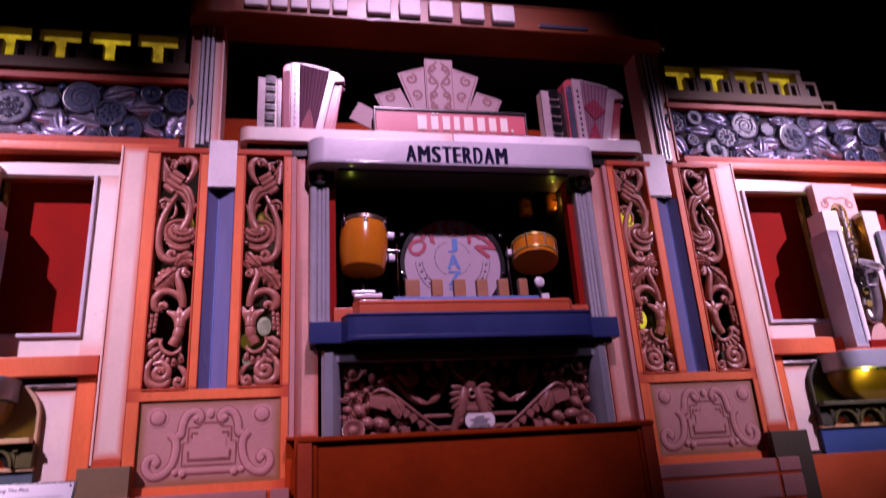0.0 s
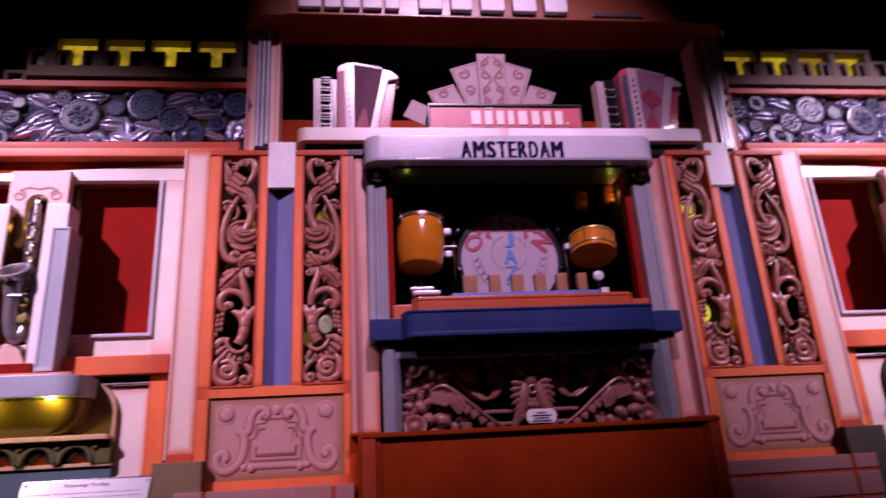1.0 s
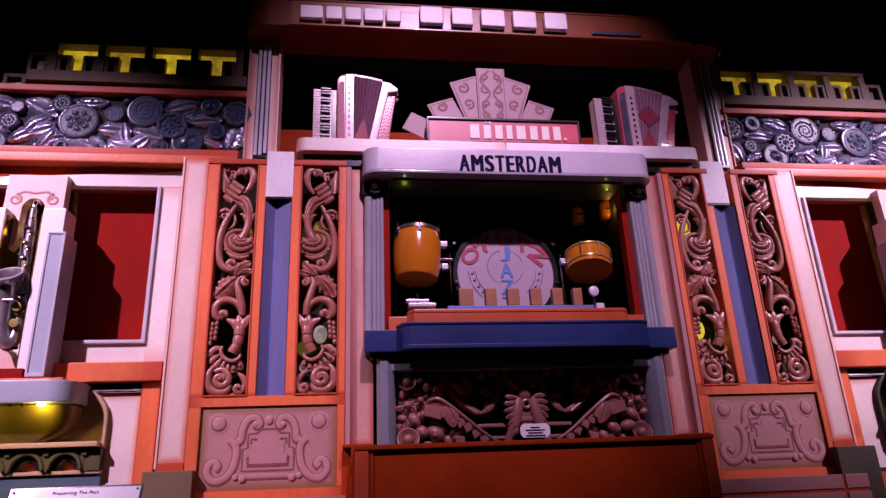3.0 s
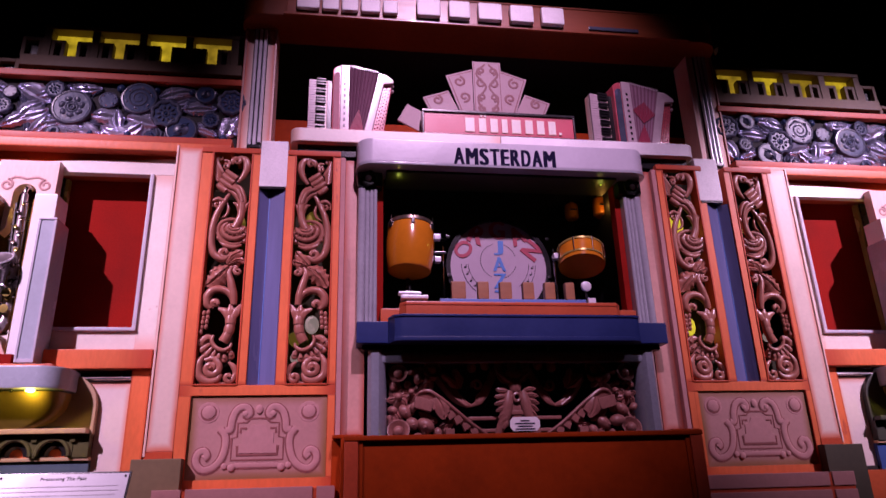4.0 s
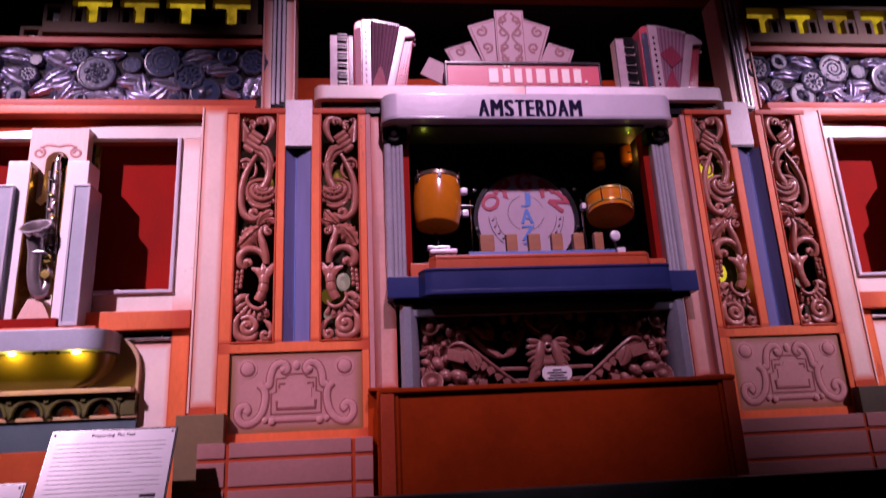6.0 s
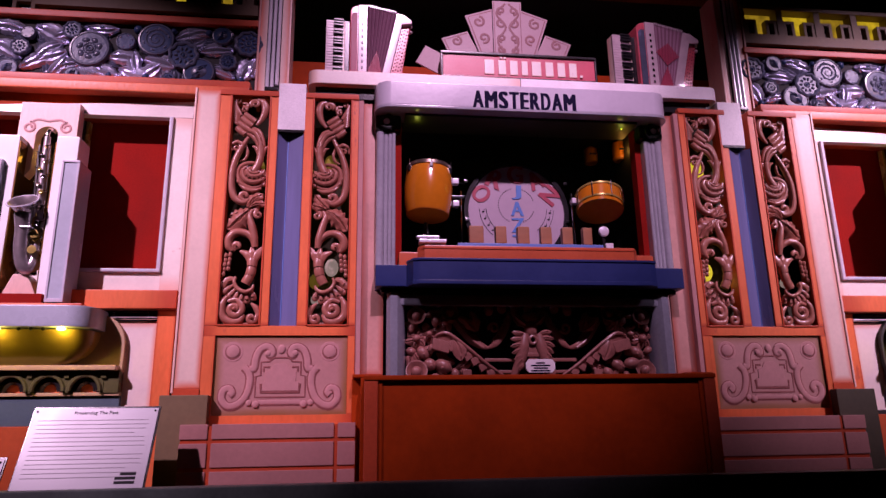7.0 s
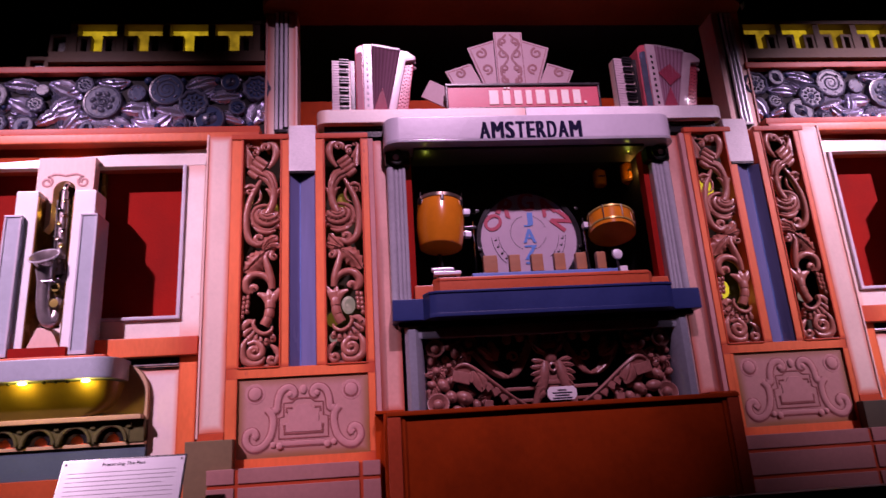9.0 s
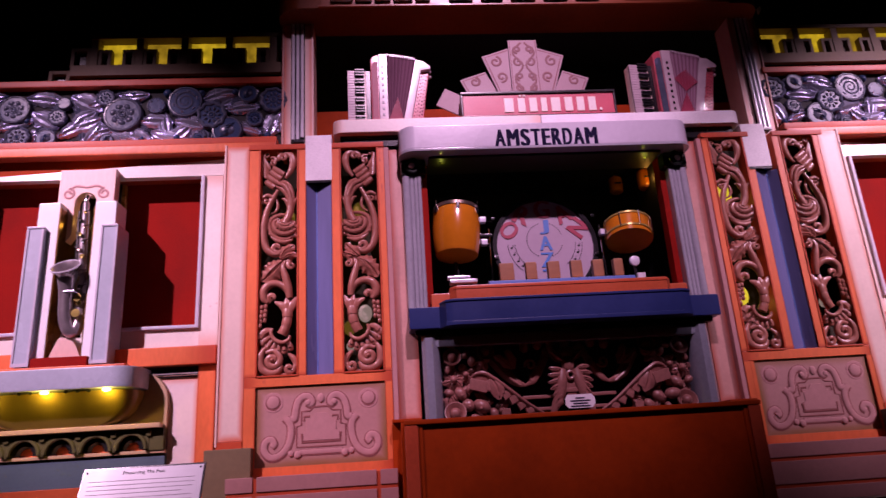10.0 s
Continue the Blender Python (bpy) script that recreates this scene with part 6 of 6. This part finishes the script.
def wing(flip):
    FLIP[0] = flip
    C = -2.84
    w = thing("organ_wing", "organ wing with pink window frame, silver floral frieze and lit tray", "organ wing", (C, 0.2, 0), "", "organ wings")
    OUT = -3.70
    d = 0.0 if flip > 0 else 0.021
    # red box behind the windows
    part("red_back", box(B(), OUT, -2.03, 0.30, 0.34, 2.1, 3.50, 0), RED, w, "red cloth back of the window")
    part("reveal_top", box(B(), OUT, -2.03, 0.19, 0.30, 3.32, 3.45, 0), REDOR, w)
    # frame round the two openings
    bm = prism(B(), [(-2.035, 3.305), (-2.035, 3.422), (C, 3.375), (OUT, 3.325), (OUT, 3.305)], 0.148, 0.20, 0.004)
    for v in bm.verts:
        v.co.y += 0.115 * (v.co.z - 3.305)
    part("head", bm, FASCIA, w, "polished white fascia leaning back over the windows", False)
    part("stile", box(B(), -2.147 + d, -2.035 + d, 0.15, 0.22, 2.225, 3.305, 0.004), WHITE, w)
    part("stile", box(B(), OUT, -3.533, 0.15, 0.22, 2.225, 3.305, 0.004), WHITE, w)
    part("bottom_rail", box(B(), OUT, -2.035, 0.152, 0.22, 2.21, 2.335, 0.004), WHITE, w)
    for x0, x1 in ((-2.69, -2.147 + d), (-3.533, -2.99)):
        part("trim", box(B(), x1 - 0.022, x1, 0.132, 0.20, 2.335, 3.305, 0.005), LILAC, w) if x1 > -2.5 else part("trim", box(B(), x0, x0 + 0.022, 0.132, 0.20, 2.335, 3.305, 0.005), LILAC, w)
        part("trim", box(B(), x0, x1, 0.130, 0.20, 2.328, 2.348, 0.005), LILAC, w)
    # mouldings, frieze and crest
    part("soffit", box(B(), OUT, -1.99, 0.165, 0.20, 3.335, 3.46, 0.0), BROWNOR, w)
    part("moulding", box(B(), OUT, -1.70, 0.085, 0.25, 3.44, 3.50, 0.010), ORANGE, w)
    part("moulding", box(B(), OUT, -1.70, 0.10, 0.25, 3.50, 3.548, 0.008), REDOR, w)
    frieze = part("frieze_board", box(B(), OUT, -1.68, 0.215, 0.26, 3.54, 3.985, 0), BLACK, w, "silver and blue relief of roses, daisies and leaves")
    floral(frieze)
    part("moulding", box(B(), OUT, -1.68, 0.16, 0.30, 3.975, 4.022, 0.008), REDOR, w)
    part("crest_base", box(B(), -3.10, -1.70, 0.26, 0.40, 4.022, 4.070, 0.004), CRESTP, w)
    part("crest_groove", box(B(), -3.02, -1.72, 0.275, 0.40, 4.070, 4.105, 0.0), BLACKP, w, "dark groove along the crest")
    part("crest_base", box(B(), -3.10, -1.70, 0.24, 0.40, 4.105, 4.185, 0.004), CRESTP, w)

    def cell(x0, x1, z0, z1, t=0.026):
        """A small framed opening of the stepped crest with a dark back."""
        for a, b, c, d in ((x0, x0 + t, z0, z1), (x1 - t, x1, z0, z1), (x0 + t, x1 - t, z1 - t, z1), (x0 + t, x1 - t, z0, z0 + 0.6 * t)):
            part("crest_frame", box(B(), a, b, 0.262, 0.312, c, d, 0.003), CRESTP, w)
        part("crest_hollow", box(B(), x0 + 0.4 * t, x1 - 0.4 * t, 0.300, 0.314, z0, z1 - 0.3 * t, 0.0), BLACKP, w)

    cell(-3.375, -3.245, 4.022, 4.085)
    cell(-3.245, -3.105, 4.022, 4.160)
    cell(-3.115, -2.985, 4.185, 4.335)
    part("crest_top", box(B(), -2.985, -1.70, 0.25, 0.40, 4.398, 4.430, 0.004), CRESTP, w)
    for i in range(5):
        part("crest_post", box(B(), -2.985 + 0.300 * i, -2.935 + 0.300 * i, 0.255, 0.40, 4.185, 4.398, 0.004), CRESTP, w)
    for i in range(4):
        cx = -2.811 + 0.300 * i
        part("lit_panel", box(B(), cx - 0.125, cx + 0.125, 0.330, 0.345, 4.186, 4.398, 0.0), (TGLOW, TDIM)[i % 2], w, "yellow panel with its backlight as emission, showing as a T")
        cell(cx - 0.124, cx - 0.036, 4.185, 4.318, 0.024)
        cell(cx + 0.036, cx + 0.124, 4.185, 4.318, 0.024)
    # sill and lower part
    part("orange_sill", box(B(), OUT, -2.022, 0.07, 0.18, 2.105, 2.212, 0.008), ORANGE, w)
    part("black_gap", box(B(), OUT, -2.03, 0.14, 0.18, 2.06, 2.105, 0), BLACKP, w)
    part("chrome_bar", tube(B(), [(-2.45, 0.115, 2.058), (-2.13, 0.115, 2.058)], 0.009), CHROME, w, "chrome bar")
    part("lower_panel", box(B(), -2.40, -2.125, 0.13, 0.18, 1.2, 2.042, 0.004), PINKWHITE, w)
    part("orange_post", box(B(), -2.130, -2.028, 0.11, 0.18, 1.0, 2.105, 0.005), ORANGE, w)
    pts = [(-3.40, 1.76), (-2.285, 1.76), (-2.285, 1.86)] + arc(-2.40, 1.90, 0.115, 0, 70, 6, 0.16) + [(-2.45, 2.10), (-3.40, 2.10)]
    part("cream_back", prism(B(), pts, 0.096, 0.13, 0.004), CREAM if flip > 0 else SHADEBOARD, w, "bracket board with rounded shoulder")
    # arcade band: a board with arched holes
    part("arcade_back", box(B(), -3.55, -2.285, 0.13, 0.20, 1.60, 1.78, 0), ORANGE, w)
    part("arch_end", box(B(), -2.367, -2.290, 0.078, 0.128, 1.645, 1.765, 0.003), OLIVELT if flip > 0 else SHADEBOARD, w)
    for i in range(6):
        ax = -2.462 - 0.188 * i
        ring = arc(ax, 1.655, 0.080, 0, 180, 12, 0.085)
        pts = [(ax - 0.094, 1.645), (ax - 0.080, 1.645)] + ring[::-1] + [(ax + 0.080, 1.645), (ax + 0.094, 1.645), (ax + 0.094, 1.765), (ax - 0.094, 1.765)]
        part("arch", prism(B(), pts, 0.075, 0.128, 0.0), OLIVELT if flip > 0 else SHADEBOARD, w)
        part("arch_rim", tube(B(), [(px, 0.074, pz) for px, pz in arc(ax, 1.655, 0.080, 0, 180, 14, 0.085)], 0.012, 6), OLIVELT, w)
        part("arch_ring", tube(B(), [(px, 0.112, pz) for px, pz in arc(ax, 1.655, 0.056, 0, 180, 14, 0.062)], 0.023, 6), BLACKP, w)
        part("arch_block", box(B(), ax + 0.080, ax + 0.108, 0.064, 0.078, 1.722, 1.752, 0.006), OLIVELT, w)
    part("cream_rail", box(B(), -3.55, -2.300, 0.036, 0.12, 1.764, 1.790, 0.005), CREAM if flip > 0 else SHADEBOARD, w)
    part("arcade_sill", box(B(), -3.55, -2.285, 0.085, 0.16, 1.630, 1.648, 0.003), CREAM, w)
    part("blue_band", box(B(), -3.60, -2.285, 0.10, 0.16, 1.475, 1.630, 0.004), STEELBLUE if flip > 0 else BANDBLUE, w)
    part("orange_band", box(B(), -3.60, -2.13, 0.09, 0.16, 1.0, 1.475, 0.004), STEPOR, w)
    # centre panel with arched niche and stepped towers
    pts = [(C - 0.165, 2.10), (C - 0.165, 3.345), (C + 0.165, 3.345), (C + 0.165, 2.10), (C + 0.120, 2.10), (C + 0.120, 2.84), (C + 0.064, 2.92)] + arc(C, 3.13, 0.062, 0, 180, 10) + [(C - 0.064, 2.92), (C - 0.120, 2.84), (C - 0.120, 2.10)]
    part("arch_panel", prism(B(), pts, 0.09, 0.16, 0.004), PINKP, w, "pink panel with an arched niche")
    part("niche_back", box(B(), C - 0.17, C + 0.17, 0.24, 0.28, 2.1, 3.30, 0), GOLD, w, "gilded back of the arched niche")
    # Black sheet added to stand for the shade in the upper niche.
    part("niche_shade_sheet", box(B(), C - 0.15, C + 0.15, 0.225, 0.24, 2.72, 3.30, 0), BLACKP, w)
    for s in (-1, 1):
        sp = spiral(C + s * 0.105, 3.185, 0.036, 0.012, 90, 1.3 * s, 0.088)
        part("painted_scroll", tube(B(), sp, 0.007, 6, 0.2), BASEP, w)
        part("painted_scroll", tube(B(), smooth_line([(C + s * 0.10, 0.088, 3.215), (C + s * 0.06, 0.088, 3.235), (C, 0.088, 3.225)], 5), 0.007, 6, 0.2), BASEP, w)
    for s in (-1, 1):
        part("white_tower", box(B(), C + s * 0.100, C + s * 0.222, 0.0, 0.16, 2.12, 3.095, 0.006), TOWER, w, "tall white stepped tower")
        part("lining", box(B(), C + s * 0.094, C + s * 0.0995, 0.004, 0.235, 2.12, 3.060, 0.0), GILT, w, "gilded inner lining")
        part("silver_tower", box(B(), C + s * 0.160, C + s * 0.255, -0.03, 0.14, 2.12, 2.935, 0.006), TRAYP, w, "grey-blue lower tower with sunk panel")
        for xa, xb, za, zb in ((0.160, 0.172, 2.14, 2.92), (0.243, 0.255, 2.14, 2.92), (0.160, 0.255, 2.923, 2.935), (0.160, 0.255, 2.12, 2.14)):
            part("tower_edge", box(B(), C + s * xa, C + s * xb, -0.036, -0.029, za, zb, 0.002), LILAC, w)
    part("plinth", box(B(), C - 0.15, C + 0.15, -0.04, 0.14, 2.10, 2.165, 0.006), RED, w, "red plinth under the instrument")
    part("plinth_step", box(B(), C - 0.40, C + 0.36, -0.05, 0.12, 2.09, 2.112, 0.006), ORANGE, w)
    # tray with lamps and gilded bowl
    def tray_plan(h, yf, r):
        return [(C + a, b) for a, b in rounded_plan(h, yf, 0.12, r, 8)]
    part("tray", slab(B(), tray_plan(0.445, -0.12, 0.13), 1.975, 2.092, 0.012), TRAYP, w, "grey-blue rounded tray")
    bm = B()
    rows = []
    for i in range(13):
        t = i / 12
        k, zz = math.cos(t * math.pi / 2), 1.968 - 0.180 * math.sin(t * math.pi / 2)
        rows.append([bm.verts.new((C + x * (0.52 + 0.48 * k), 0.10 + (y - 0.10) * (1.0 - 0.66 * math.sin(t * math.pi / 2)), zz)) for x, y in [(a - C, b) for a, b in tray_plan(0.425, -0.068, 0.09)]])
    for a, b in zip(rows, rows[1:]):
        for k in range(len(a) - 1):
            bm.faces.new((a[k], a[k + 1], b[k + 1], b[k]))
    bm.faces.new(rows[-1])
    bmesh.ops.recalc_face_normals(bm, faces=bm.faces)
    part("bowl", bm, BOWLP, w, "gilded bowl lit by the tray lamps")
    for dx, mat in ((-0.34, HOTY), (-0.16, BLACKP), (-0.10, BLACKP), (-0.03, HOTY), (0.08, BLACKP), (0.14, BLACKP), (0.20, BLACKP), (0.29, HOTY)):
        part("lamp", ball(B(), (C + dx, -0.090, 1.967), (0.024 if mat is HOTY else 0.009, 0.012, 0.009), 10, 6), mat, w, "small lit lamp under the tray" if mat is HOTY else "unlit dark lamp socket")
    part("cushion", prism(B(), [(C - 0.09, 2.165), (C + 0.09, 2.165), (C + 0.055, 2.24), (C + 0.02, 2.285), (C - 0.04, 2.285), (C - 0.06, 2.24)], 0.02, 0.14, 0.006), PINKP, w, "pink support under the instrument")
    saxophone(C + 0.030, 0.045, 2.285, "saxophones in the wings")
    FLIP[0] = 1


wing(1)
wing(-1)

# ---- railing, placards ----
rail = thing("front_rail", "dark painted barrier with thick top rail and dark red panels", "barrier", (0, -0.45, 0))
part("top_rail", box(B(), -5.0, 5.0, -0.50, -0.40, 1.085, 1.192, 0.010), RAIL, rail)
for i in range(5):
    x = -3.60 + 2.525 * i - 0.12
    part("post", box(B(), x - 0.08, x + 0.08, -0.48, -0.42, 0.0, 1.085, 0.006), RAIL, rail)
    if i < 4:
        part("panel", box(B(), x + 0.08, x + 2.445, -0.46, -0.44, 0.12, 1.04, 0.004), RAILRED, rail)
        part("sub_rail", box(B(), x + 0.08, x + 2.445, -0.475, -0.425, 1.04, 1.085, 0.004), RAIL, rail)
part("bottom_rail", box(B(), -5.0, 5.0, -0.48, -0.42, 0.02, 0.12, 0.006), RAIL, rail)
base = thing("organ_plinth", "dark plinth under the organ front", "plinth", (0, 0.5, 0))
part("plinth_body", box(B(), -3.75, 3.75, 0.12, 1.2, 0.0, 1.5, 0.0), BLACK, base)


def placard(x0, x1, ztop, title):
    p = thing("placard", "white printed information placard in a thin dark frame", "placard", ((x0 + x1) / 2, -0.42, 1.19), "", "placards on the rail")
    wd, ht = x1 - x0, (ztop - 1.14) / math.cos(radians(24))
    m = Matrix.Translation(((x0 + x1) / 2, -0.47, 1.14)) @ pose(0, 0, 0, -24)
    part("back_plate", moved(box(B(), -wd / 2 - 0.008, wd / 2 + 0.008, 0.003, 0.012, 0, ht + 0.012, 0.002), m), BLACKP, p, "thin dark frame")
    sheet = part("sheet", moved(box(B(), -wd / 2, wd / 2, -0.002, 0.003, 0, ht, 0.0), m), PAPER, p, "white printed sheet")
    if title:
        part("title", moved(text_mesh("Preserving The Past", 0.021, 0.20, 0.001, 0.0), m @ Matrix.Translation((0.0, -0.003, ht - 0.025))), INKBLACK, sheet)
    rnd = random.Random(7)
    for i in range(14 if title else 6):
        z = ht - 0.062 - 0.0215 * i
        if z < 0.08:
            break
        b = wd / 2 - 0.03 - (rnd.uniform(0.05, 0.22) if i % 4 == 3 else rnd.uniform(0, 0.02))
        part("print_line", moved(box(B(), -wd / 2 + 0.03, b, -0.0032, -0.0022, z, z + 0.0030, 0), m), GREYINK, sheet)
    for s in (-1, 1):
        part("corner_screw", moved(ball(B(), (s * (wd / 2 - 0.014), -0.003, ht - 0.014), 0.005, 8, 6), m), BLACKP, sheet)
    if title:
        for k, (a, b, c) in enumerate(((0.0, 0.09, 0.0), (0.0, 0.09, 0.02), (0.02, 0.09, 0.04))):
            part("print_mark", moved(box(B(), wd / 2 - 0.13 + a, wd / 2 - 0.13 + b, -0.0034, -0.0022, 0.075 + c, 0.088 + c, 0), m), INKBLACK, sheet)
    return p


placard(-2.537, -1.967, 1.55, True)
placard(-3.158, -2.598, 1.325, False)
